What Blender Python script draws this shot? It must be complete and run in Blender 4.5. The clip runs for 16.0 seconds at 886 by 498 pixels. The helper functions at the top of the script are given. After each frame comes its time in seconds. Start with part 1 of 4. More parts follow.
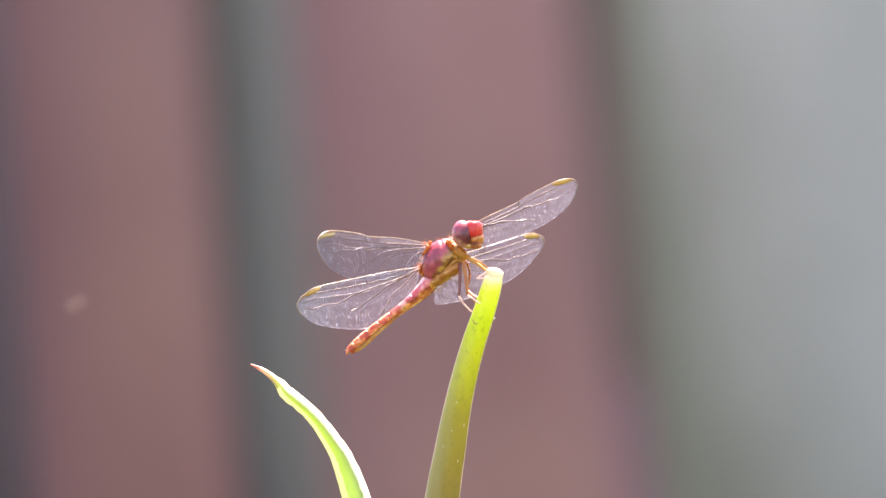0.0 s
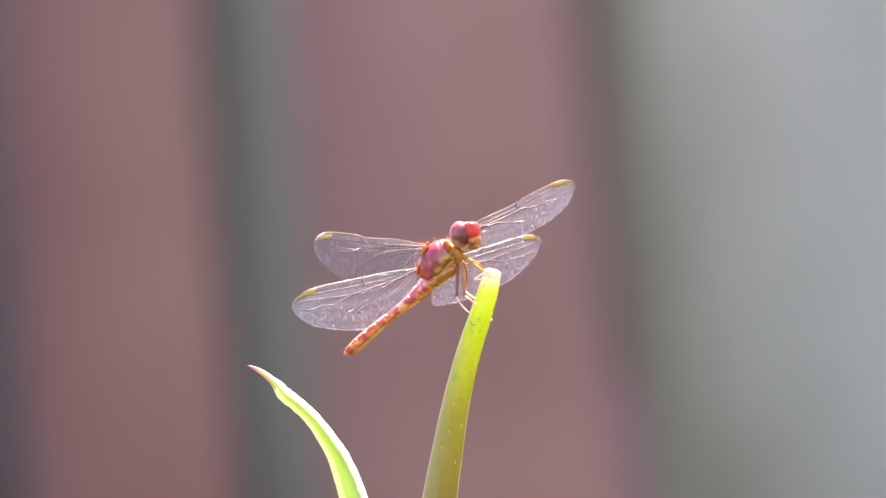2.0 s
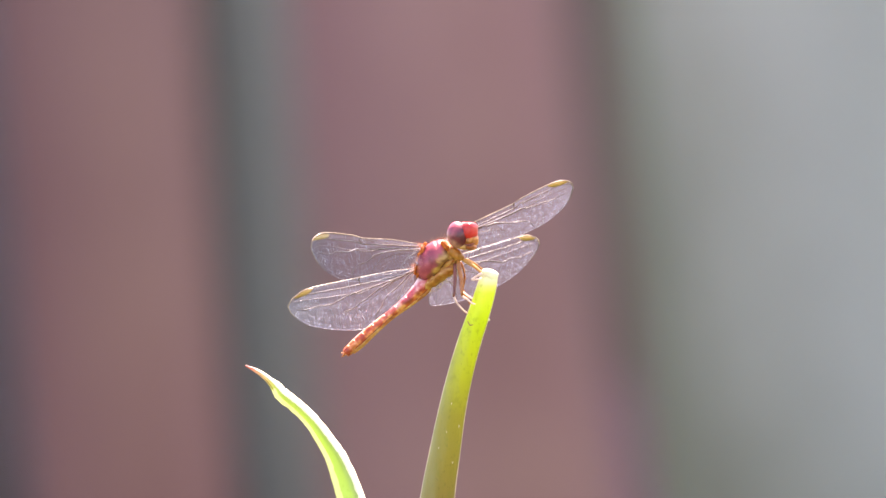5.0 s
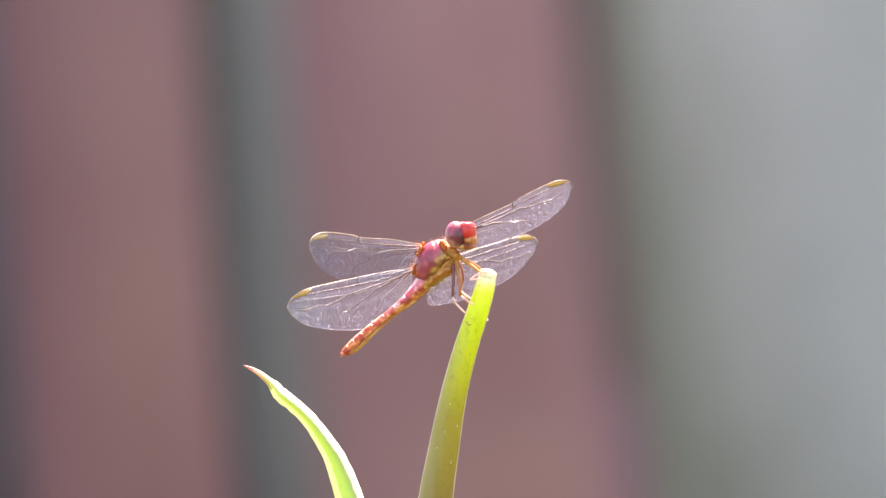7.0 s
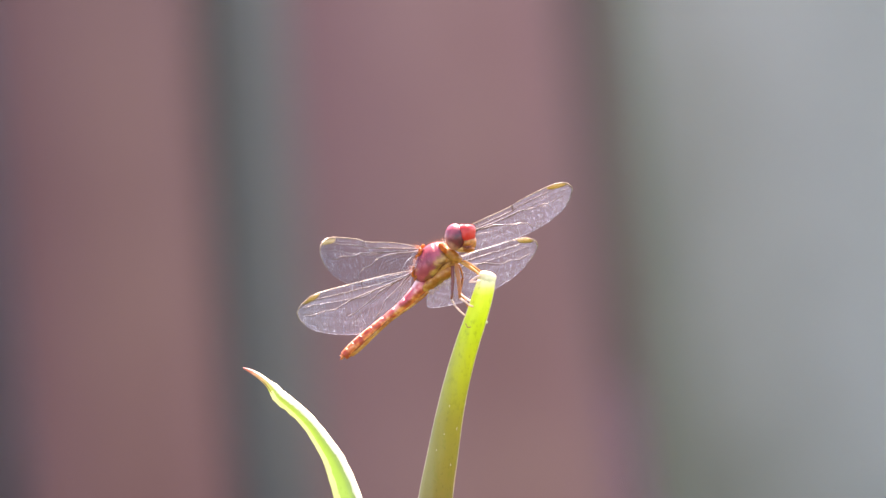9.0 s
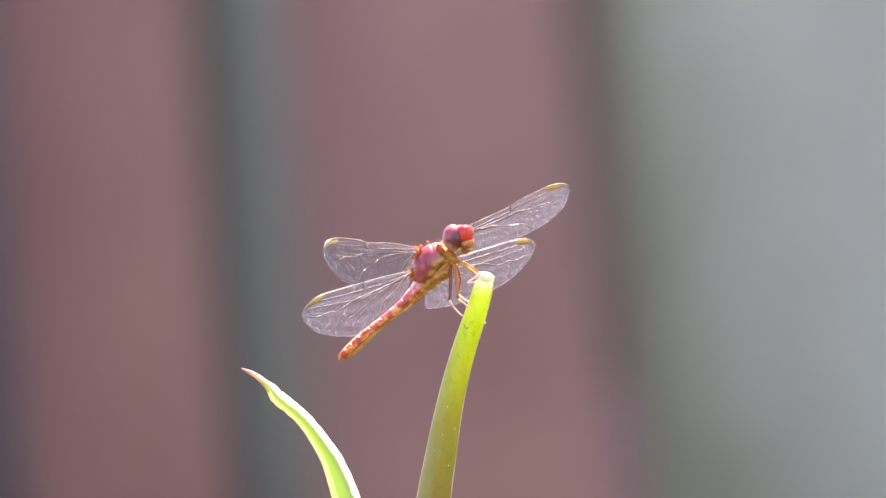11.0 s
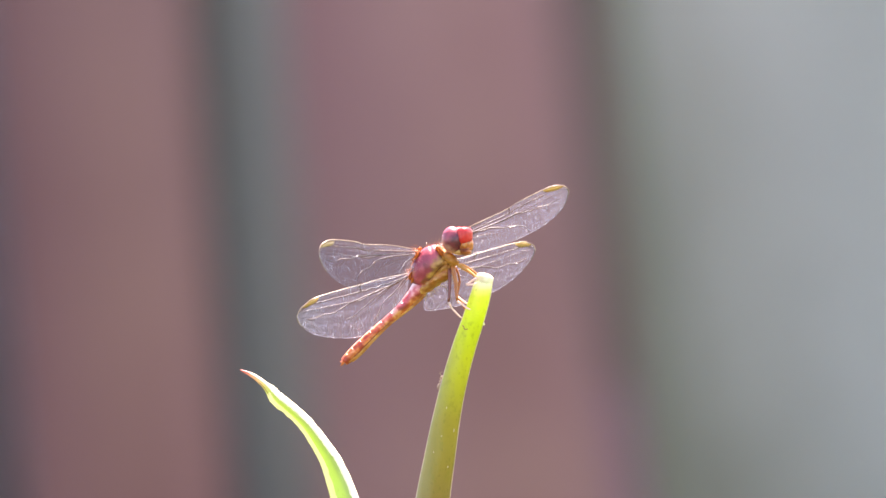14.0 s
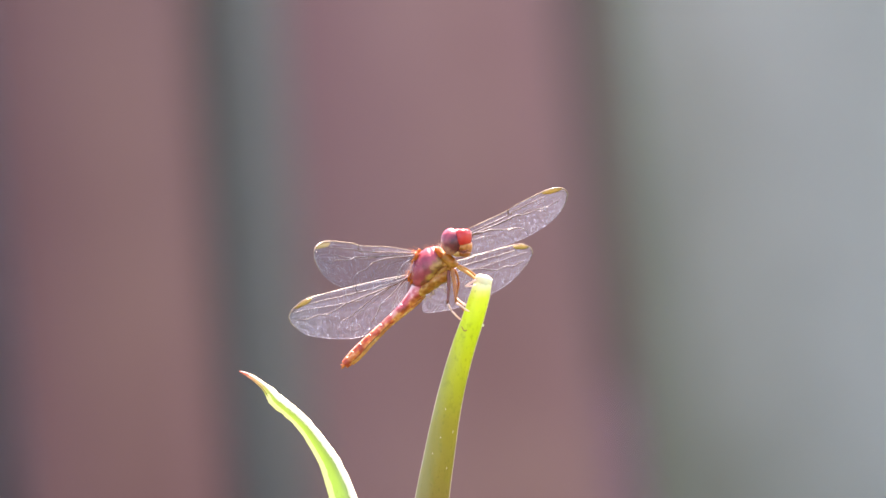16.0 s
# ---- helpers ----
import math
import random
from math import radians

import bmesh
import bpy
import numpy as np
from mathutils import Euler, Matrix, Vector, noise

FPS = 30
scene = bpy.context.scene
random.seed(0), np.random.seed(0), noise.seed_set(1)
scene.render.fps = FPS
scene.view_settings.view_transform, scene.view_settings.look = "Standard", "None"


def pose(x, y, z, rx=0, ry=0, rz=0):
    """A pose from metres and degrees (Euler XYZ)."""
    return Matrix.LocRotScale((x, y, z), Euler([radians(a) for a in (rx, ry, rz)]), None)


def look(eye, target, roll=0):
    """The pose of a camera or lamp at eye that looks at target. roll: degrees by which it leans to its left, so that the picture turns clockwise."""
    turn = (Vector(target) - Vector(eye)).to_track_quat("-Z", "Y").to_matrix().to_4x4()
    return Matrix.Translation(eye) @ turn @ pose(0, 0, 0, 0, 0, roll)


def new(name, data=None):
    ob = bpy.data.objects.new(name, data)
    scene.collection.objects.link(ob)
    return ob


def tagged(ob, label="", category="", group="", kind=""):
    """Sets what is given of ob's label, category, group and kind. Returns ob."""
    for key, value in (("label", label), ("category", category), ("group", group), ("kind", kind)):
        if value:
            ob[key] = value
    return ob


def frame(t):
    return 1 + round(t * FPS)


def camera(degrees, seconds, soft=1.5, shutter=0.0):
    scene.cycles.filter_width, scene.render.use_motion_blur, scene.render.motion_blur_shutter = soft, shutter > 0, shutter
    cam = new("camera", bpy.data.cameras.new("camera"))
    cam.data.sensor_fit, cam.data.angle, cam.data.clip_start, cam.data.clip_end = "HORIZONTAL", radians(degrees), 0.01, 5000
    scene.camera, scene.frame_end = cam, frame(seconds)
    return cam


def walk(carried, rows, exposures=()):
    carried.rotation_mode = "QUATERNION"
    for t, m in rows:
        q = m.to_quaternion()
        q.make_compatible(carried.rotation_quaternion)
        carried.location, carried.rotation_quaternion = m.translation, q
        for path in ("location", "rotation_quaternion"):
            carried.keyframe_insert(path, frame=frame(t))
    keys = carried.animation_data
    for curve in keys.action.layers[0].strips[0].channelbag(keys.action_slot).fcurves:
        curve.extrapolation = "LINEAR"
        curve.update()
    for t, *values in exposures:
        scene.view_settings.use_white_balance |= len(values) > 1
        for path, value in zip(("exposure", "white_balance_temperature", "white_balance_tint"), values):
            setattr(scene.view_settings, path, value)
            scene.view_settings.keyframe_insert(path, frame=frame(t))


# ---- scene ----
# ---- camera and its way ----
# A long lens at 2.5 m from the perch. One unit of the subject plane below is a millimetre.
MM = 0.001
STEP = 0.115 * MM
DIST = 2.5
SUBJECT = pose(0, 0, 0.55, 0, 5.0, 0)      # x across the view, y away from the lens, z up the view
cam = camera(4.131, 16.0, soft=1.5, shutter=0.6)
cam.data.dof.use_dof = True
cam.data.dof.focus_distance = DIST
cam.data.dof.aperture_fstop = 17.5
EYE = (0.0, -DIST, 0.55)
DRIFT = [(0, 0, 0), (0.5, 0, 1.2), (1, -1.5, 1.2), (1.5, -2.8, 1.8), (2, -4.6, 1.8), (2.5, -5.9, 1.6), (3, -5.9, 0.3),
         (3.5, -7.0, 1.6), (4, -7.8, 1.8), (5.25, -9.2, 2.6), (6.5, -10.4, 3.7), (7, -11.8, 2.0), (7.5, -11.9, 6.2),
         (8, -12.8, 6.2), (8.5, -13.4, 6.0), (9, -12.8, 6.3), (10.25, -14.6, 7.2), (11.5, -16.4, 8.2), (12, -16.3, 9.3),
         (12.5, -17.5, 8.0), (13, -16.8, 7.4), (13.5, -17.8, 7.1), (14, -17.8, 9.7), (14.5, -18.4, 12.9),
         (15, -19.3, 10.6), (15.5, -21.0, 11.9), (16, -19.6, 12.1)]
walk(cam, [(t, look(EYE, SUBJECT @ Vector((-a * STEP, 0, b * STEP)), -5.0)) for t, a, b in DRIFT],
     exposures=[(0, 3.26, 7950, 27), (4, 3.26, 7950, 27), (6.5, 3.24, 7930, 27), (9, 3.20, 7780, 27), (11.5, 3.15, 7820, 26), (13.5, 3.13, 7780, 26), (14, 3.23, 7760, 26), (14.5, 3.25, 7740, 26), (16, 3.21, 7720, 26)])

# ---- sky, sun, exposure ----
SUN_UP, SUN_SIDE = 63.0, 22.0              # height, and degrees to the right of straight behind the perch
world = bpy.data.worlds.new("sky")
scene.world = world
world.use_nodes = True
sky = world.node_tree.nodes.new("ShaderNodeTexSky")
sky.sky_type, sky.sun_disc = "NISHITA", False
sky.sun_elevation, sky.sun_rotation = radians(SUN_UP), radians(SUN_SIDE)
world.node_tree.nodes["Background"].inputs["Strength"].default_value = 0.10
world.node_tree.links.new(sky.outputs[0], world.node_tree.nodes["Background"].inputs["Color"])
sun = new("sun", bpy.data.lights.new("sun", "SUN"))
sun.data.energy, sun.data.angle, sun.data.color = 4.8, radians(0.53), (1.0, 0.96, 0.90)
TO_SUN = Vector((math.sin(radians(SUN_SIDE)) * math.cos(radians(SUN_UP)), math.cos(radians(SUN_SIDE)) * math.cos(radians(SUN_UP)), math.sin(radians(SUN_UP))))
sun.matrix_world = look(TO_SUN * 20, (0, 0, 0.55))


# ---- materials ----
def mat(name, rough=0.5, **sockets):
    m = bpy.data.materials.new(name)
    m.use_nodes = True
    b = m.node_tree.nodes["Principled BSDF"]
    b.inputs["Roughness"].default_value = rough
    for key, value in sockets.items():
        b.inputs[key.replace("_", " ")].default_value = value
    return m, m.node_tree.nodes, m.node_tree.links, b


def ramp(nodes, links, fac, stops):
    r = nodes.new("ShaderNodeValToRGB")
    r.color_ramp.elements[0].position, r.color_ramp.elements[0].color = stops[0][0], (*stops[0][1], 1)
    r.color_ramp.elements[1].position, r.color_ramp.elements[1].color = stops[-1][0], (*stops[-1][1], 1)
    for p, c in stops[1:-1]:
        r.color_ramp.elements.new(p).color = (*c, 1)
    links.new(fac, r.inputs[0])
    return r.outputs[0]


def noise_of(nodes, links, scale, detail=4.0, stretch=(1, 1, 1), shift=(0, 0, 0)):
    c = nodes.new("ShaderNodeTexCoord")
    p = nodes.new("ShaderNodeMapping")
    p.inputs["Scale"].default_value = stretch
    p.inputs["Location"].default_value = shift
    links.new(c.outputs["Object"], p.inputs[0])
    n = nodes.new("ShaderNodeTexNoise")
    n.inputs["Scale"].default_value, n.inputs["Detail"].default_value = scale, detail
    links.new(p.outputs[0], n.inputs["Vector"])
    return n.outputs[0]


def blend(nodes, links, fac, a, b, mode="MIX"):
    x = nodes.new("ShaderNodeMix")
    x.data_type, x.blend_type = "RGBA", mode
    for socket, value in ((x.inputs[0], fac), (x.inputs[6], a), (x.inputs[7], b)):
        if isinstance(value, bpy.types.NodeSocket):
            links.new(value, socket)
        elif isinstance(value, tuple):
            socket.default_value = (*value, 1)
        else:
            socket.default_value = value
    return x.outputs[2]


def bump(nodes, links, b, height, strength, distance):
    n = nodes.new("ShaderNodeBump")
    n.inputs["Strength"].default_value, n.inputs["Distance"].default_value = strength, distance
    links.new(height, n.inputs["Height"])
    links.new(n.outputs[0], b.inputs["Normal"])


def axis_of(nodes, links, axis, low, high):
    """0 to 1 along one axis of the object's own space, from low to high in metres."""
    c = nodes.new("ShaderNodeTexCoord")
    s = nodes.new("ShaderNodeSeparateXYZ")
    links.new(c.outputs["Object"], s.inputs[0])
    r = nodes.new("ShaderNodeMapRange")
    r.inputs[1].default_value, r.inputs[2].default_value = low, high
    links.new(s.outputs[axis], r.inputs[0])
    return r.outputs[0]


def along_of(nodes, links, way, low, high, wobble=0.0, scale=900):
    """0 to 1 along a direction in the object's own space, with an uneven front."""
    c = nodes.new("ShaderNodeTexCoord")
    d = nodes.new("ShaderNodeVectorMath")
    d.operation = "DOT_PRODUCT"
    links.new(c.outputs["Object"], d.inputs[0])
    d.inputs[1].default_value = way
    m = nodes.new("ShaderNodeMath")
    m.operation = "MULTIPLY_ADD"
    links.new(noise_of(nodes, links, scale, 3), m.inputs[0])
    m.inputs[1].default_value = wobble
    links.new(d.outputs["Value"], m.inputs[2])
    r = nodes.new("ShaderNodeMapRange")
    r.inputs[1].default_value, r.inputs[2].default_value = low, high
    links.new(m.outputs[0], r.inputs[0])
    return r.outputs[0]


def plain(name, stops, scale, rough=0.5, relief=0.3, depth=0.0001, stretch=(1, 1, 1), **sockets):
    m, n, l, b = mat(name, rough, **sockets)
    fine = noise_of(n, l, scale, 6, stretch)
    coarse = noise_of(n, l, scale * 0.17, 3, stretch)
    l.new(blend(n, l, 0.5, ramp(n, l, fine, stops), ramp(n, l, coarse, stops)), b.inputs["Base Color"])
    bump(n, l, b, fine, relief, depth)
    return m


def through_light(m, share, colour):
    """Light that comes through a thin or fleshy thing: a share of translucent under its surface."""
    n, l = m.node_tree.nodes, m.node_tree.links
    b, out = n["Principled BSDF"], n["Material Output"]
    t = n.new("ShaderNodeBsdfTranslucent")
    if isinstance(colour, bpy.types.NodeSocket):
        l.new(colour, t.inputs[0])
    else:
        t.inputs[0].default_value = (*colour, 1)
    x = n.new("ShaderNodeMixShader")
    x.inputs[0].default_value = share
    l.new(b.outputs[0], x.inputs[1]), l.new(t.outputs[0], x.inputs[2]), l.new(x.outputs[0], out.inputs[0])
    return m


def membrane_material():
    m, n, l, b = mat("wing_membrane", 0.22, Base_Color=(0.74, 0.75, 0.88, 1), Specular_IOR_Level=0.6)
    t = n.new("ShaderNodeBsdfTransparent")
    t.inputs[0].default_value = (0.915, 0.935, 0.965, 1)
    d = n.new("ShaderNodeBsdfTranslucent")
    d.inputs[0].default_value = (0.60, 0.67, 0.95, 1)
    haze = n.new("ShaderNodeMixShader")
    haze.inputs[0].default_value = 0.55
    l.new(b.outputs[0], haze.inputs[1]), l.new(d.outputs[0], haze.inputs[2])
    x = n.new("ShaderNodeMixShader")
    fine = ramp(n, l, noise_of(n, l, 3200, 2), [(0.44, (0.022, 0.022, 0.022)), (0.78, (0.104, 0.104, 0.104))])
    # paler, denser spots painted as glints
    glint_spots = ramp(n, l, noise_of(n, l, 1650, 2, (2.0, 2.0, 0.8)), [(0.64, (0, 0, 0)), (0.72, (0.19, 0.19, 0.19))])
    l.new(blend(n, l, 1.0, fine, glint_spots, "ADD"), x.inputs[0])
    l.new(t.outputs[0], x.inputs[1]), l.new(haze.outputs[0], x.inputs[2]), l.new(x.outputs[0], n["Material Output"].inputs[0])
    bump(n, l, b, noise_of(n, l, 1300, 2), 0.5, 0.0002)
    return m


MEMBRANE = membrane_material()
# pale tones in vein and net colours stand for sun glints on them
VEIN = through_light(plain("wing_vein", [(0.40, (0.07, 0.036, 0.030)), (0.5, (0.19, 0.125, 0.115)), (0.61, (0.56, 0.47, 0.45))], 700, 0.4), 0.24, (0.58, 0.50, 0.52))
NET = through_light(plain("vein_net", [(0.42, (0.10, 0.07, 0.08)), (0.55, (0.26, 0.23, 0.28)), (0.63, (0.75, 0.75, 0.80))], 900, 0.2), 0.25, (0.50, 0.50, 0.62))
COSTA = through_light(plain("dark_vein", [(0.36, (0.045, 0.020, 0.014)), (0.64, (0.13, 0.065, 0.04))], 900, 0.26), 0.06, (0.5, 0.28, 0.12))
RIM = through_light(plain("leading_vein", [(0.38, (0.10, 0.055, 0.030)), (0.5, (0.19, 0.125, 0.08)), (0.64, (0.40, 0.31, 0.23))], 800, 0.36), 0.12, (0.6, 0.48, 0.34))
STIGMA = through_light(plain("pterostigma", [(0.3, (0.35, 0.22, 0.075)), (0.7, (0.50, 0.36, 0.16))], 1500, 0.4), 0.22, (0.70, 0.48, 0.17))


def thorax_material():
    m, n, l, b = mat("thorax_shell", 0.34, Specular_IOR_Level=0.4, Coat_Weight=0.12, Coat_Roughness=0.4)
    pink = ramp(n, l, noise_of(n, l, 420, 5), [(0.34, (0.17, 0.016, 0.028)), (0.52, (0.28, 0.034, 0.052)), (0.68, (0.37, 0.058, 0.074))])
    rust = ramp(n, l, noise_of(n, l, 620, 3, (0.55, 1, 1.25)), [(0.34, (0.11, 0.032, 0.010)), (0.46, (0.21, 0.080, 0.017)), (0.58, (0.34, 0.16, 0.034)), (0.72, (0.48, 0.27, 0.075))])
    amber = ramp(n, l, noise_of(n, l, 700, 4), [(0.36, (0.22, 0.03, 0.006)), (0.64, (0.52, 0.16, 0.02))])
    low = blend(n, l, along_of(n, l, (0.88, 0, -0.47), 0.0013, 0.0024, 0.0026, 700), pink, rust)
    l.new(blend(n, l, along_of(n, l, (-0.9, 0, 0.1), 0.0034, 0.0044, 0.0018), low, amber), b.inputs["Base Color"])
    bump(n, l, b, noise_of(n, l, 1400, 4), 0.3, 0.0001)
    return m


THORAX = thorax_material()
AMBER = through_light(plain("amber_shell", [(0.38, (0.22, 0.025, 0.006)), (0.62, (0.50, 0.12, 0.018))], 700, 0.5, 0.6, 0.0003, Specular_IOR_Level=0.2), 0.3, (0.9, 0.45, 0.08))
OCHRE = through_light(plain("ochre_shell", [(0.40, (0.10, 0.022, 0.005)), (0.5, (0.27, 0.085, 0.014)), (0.60, (0.48, 0.22, 0.05))], 620, 0.38, 0.6, 0.0003, Specular_IOR_Level=0.25), 0.28, (0.85, 0.40, 0.03))


def eye_material():
    m, n, l, b = mat("compound_eye", 0.33, Specular_IOR_Level=0.4, Coat_Weight=0.12, Coat_Roughness=0.4)
    upper = ramp(n, l, noise_of(n, l, 900, 4), [(0.35, (0.22, 0.018, 0.036)), (0.65, (0.40, 0.065, 0.085))])
    plum = ramp(n, l, noise_of(n, l, 900, 4), [(0.35, (0.065, 0.006, 0.014)), (0.65, (0.15, 0.018, 0.026))])
    cream = ramp(n, l, noise_of(n, l, 900, 4), [(0.35, (0.34, 0.11, 0.075)), (0.65, (0.50, 0.24, 0.16))])
    both = blend(n, l, along_of(n, l, (0.7, 0, -0.7), -0.0024, -0.0006, 0.0004), upper, plum)
    l.new(blend(n, l, along_of(n, l, (-0.6, 0, -0.8), -0.0009, 0.0003, 0.0004), both, cream), b.inputs["Base Color"])
    bump(n, l, b, noise_of(n, l, 6000, 1), 0.2, 0.00004)
    return m


EYE_DARK = eye_material()
FACE_GOLD = through_light(plain("golden_face_shell", [(0.38, (0.10, 0.010, 0.004)), (0.5, (0.28, 0.050, 0.010)), (0.62, (0.54, 0.19, 0.035))], 1300, 0.3, 0.5, 0.0002), 0.2, (0.8, 0.4, 0.06))
JAW = through_light(plain("pale_jaw", [(0.36, (0.36, 0.11, 0.030)), (0.64, (0.66, 0.36, 0.14))], 900, 0.4), 0.2, (0.8, 0.5, 0.2))
FRONS = through_light(plain("red_frons", [(0.3, (0.42, 0.008, 0.008)), (0.7, (0.56, 0.030, 0.024))], 1500, 0.34, Specular_IOR_Level=0.35, Coat_Weight=0.12, Coat_Roughness=0.4), 0.12, (0.8, 0.02, 0.02))
LEG = through_light(plain("leg_shell", [(0.34, (0.18, 0.042, 0.010)), (0.66, (0.46, 0.16, 0.024))], 700, 0.3), 0.2, (0.8, 0.30, 0.04))
LEG_DARK = through_light(plain("dark_leg_shell", [(0.34, (0.10, 0.018, 0.014)), (0.66, (0.22, 0.050, 0.026))], 700, 0.3), 0.15, (0.6, 0.14, 0.05))
LEG_GOLD = through_light(plain("golden_leg_shell", [(0.34, (0.26, 0.09, 0.016)), (0.66, (0.54, 0.27, 0.06))], 700, 0.3), 0.2, (0.8, 0.45, 0.10))
LEG_PALE = through_light(plain("pale_leg_shell", [(0.3, (0.70, 0.45, 0.40)), (0.7, (0.85, 0.65, 0.58))], 900, 0.3), 0.3, (0.9, 0.7, 0.6))


def abdomen_material():
    m, n, l, b = mat("abdomen_shell", 0.38)
    blotch = ramp(n, l, noise_of(n, l, 800, 5), [(0.38, (0.28, 0.026, 0.010)), (0.47, (0.48, 0.090, 0.022)), (0.56, (0.58, 0.17, 0.040)), (0.68, (0.76, 0.40, 0.20))])
    pink = ramp(n, l, noise_of(n, l, 800, 4), [(0.36, (0.44, 0.045, 0.065)), (0.5, (0.58, 0.12, 0.14)), (0.64, (0.74, 0.34, 0.34))])
    near = axis_of(n, l, 0, -0.0110, -0.004)
    top = blend(n, l, near, blotch, pink)
    rust = ramp(n, l, noise_of(n, l, 800, 4), [(0.38, (0.16, 0.026, 0.008)), (0.5, (0.40, 0.11, 0.022)), (0.62, (0.58, 0.28, 0.075))])
    body = blend(n, l, along_of(n, l, (0.638, 0, -0.77), 0.0018, 0.0026, 0.0012), top, rust)
    # pale rim along the upper edge: the sun's highlight painted in
    l.new(blend(n, l, along_of(n, l, (-0.638, 0, 0.77), -0.0005, 0.0003, 0.0004), body, (0.90, 0.70, 0.68)), b.inputs["Base Color"])
    bump(n, l, b, noise_of(n, l, 1600, 3), 0.3, 0.0001)
    return through_light(m, 0.22, (0.95, 0.30, 0.15))


ABDOMEN = abdomen_material()


def leaf_material(name, low, high, stops, share=0.45, gloss=0.0, glow=None, streaks=0.14, dotted=0.26, side_tone=None):
    m, n, l, b = mat(name, 0.40, Coat_Weight=gloss, Coat_Roughness=0.38, Specular_IOR_Level=0.3)
    along = axis_of(n, l, 2, low, high)
    colour = ramp(n, l, along, stops)
    streaked = ramp(n, l, noise_of(n, l, 520, 4, (1, 1, 0.16)), [(0.42, (0, 0, 0)), (0.70, (streaks, streaks, streaks))])
    mottled = blend(n, l, streaked, colour, (0.12, 0.13, 0.02))
    dots = ramp(n, l, noise_of(n, l, 1800, 1, (1, 1, 0.55)), [(0.62, (0, 0, 0)), (0.72, (dotted, dotted, dotted))])
    if side_tone:                                  # the young upper part is nearly clean
        dots = blend(n, l, 1.0, dots, ramp(n, l, along, [(0.55, (1, 1, 1)), (0.85, (0.4, 0.4, 0.4))]), "MULTIPLY")
    speckled = blend(n, l, dots, mottled, (0.07, 0.09, 0.015))
    if side_tone:                                  # a dull side, its shade put into the colour, and darker green blotches
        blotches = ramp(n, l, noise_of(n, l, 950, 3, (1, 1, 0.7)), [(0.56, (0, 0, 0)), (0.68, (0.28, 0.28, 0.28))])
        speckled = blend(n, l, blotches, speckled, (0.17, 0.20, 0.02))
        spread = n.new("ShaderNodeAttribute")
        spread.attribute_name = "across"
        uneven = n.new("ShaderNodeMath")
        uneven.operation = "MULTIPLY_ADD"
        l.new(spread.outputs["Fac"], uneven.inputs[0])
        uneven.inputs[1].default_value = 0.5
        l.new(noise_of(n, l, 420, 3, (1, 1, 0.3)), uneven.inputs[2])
        side_mask = ramp(n, l, uneven.outputs[0], [(0.05, (0.55, 0.55, 0.55)), (0.55, (0, 0, 0))])
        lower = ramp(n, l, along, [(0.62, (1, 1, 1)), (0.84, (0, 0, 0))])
        speckled = blend(n, l, blend(n, l, 1.0, side_mask, lower, "MULTIPLY"), speckled, side_tone)
    l.new(speckled, b.inputs["Base Color"])
    bump(n, l, b, noise_of(n, l, 160, 5, (4, 4, 0.6)), 0.25, 0.0004)
    return through_light(m, share, ramp(n, l, along, glow) if glow else speckled)


# the near-white top stops hold the sunlight on the tip
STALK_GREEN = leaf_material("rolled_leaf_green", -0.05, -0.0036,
                            [(0, (0.25, 0.190, 0.042)), (0.35, (0.33, 0.285, 0.036)), (0.6, (0.46, 0.49, 0.028)), (0.78, (0.52, 0.62, 0.026)), (0.89, (0.62, 0.70, 0.07)), (0.92, (0.74, 0.77, 0.24)), (0.945, (0.86, 0.86, 0.66)), (1, (0.86, 0.86, 0.78))], share=0.5, gloss=0.10, dotted=0.22, side_tone=(0.27, 0.27, 0.13))
LEAF_GREEN = leaf_material("pale_leaf_green", -0.055, -0.0235,
                           [(0, (0.36, 0.46, 0.17)), (0.5, (0.34, 0.46, 0.13)), (0.86, (0.40, 0.48, 0.15)), (0.92, (0.56, 0.50, 0.28)), (0.96, (0.58, 0.38, 0.29)), (1, (0.50, 0.13, 0.13))], share=0.5, gloss=0.5, streaks=0.15,
                           glow=[(0, (0.36, 0.50, 0.12)), (0.84, (0.40, 0.52, 0.11)), (0.91, (0.52, 0.45, 0.20)), (0.955, (0.56, 0.36, 0.25)), (1, (0.50, 0.12, 0.12))])


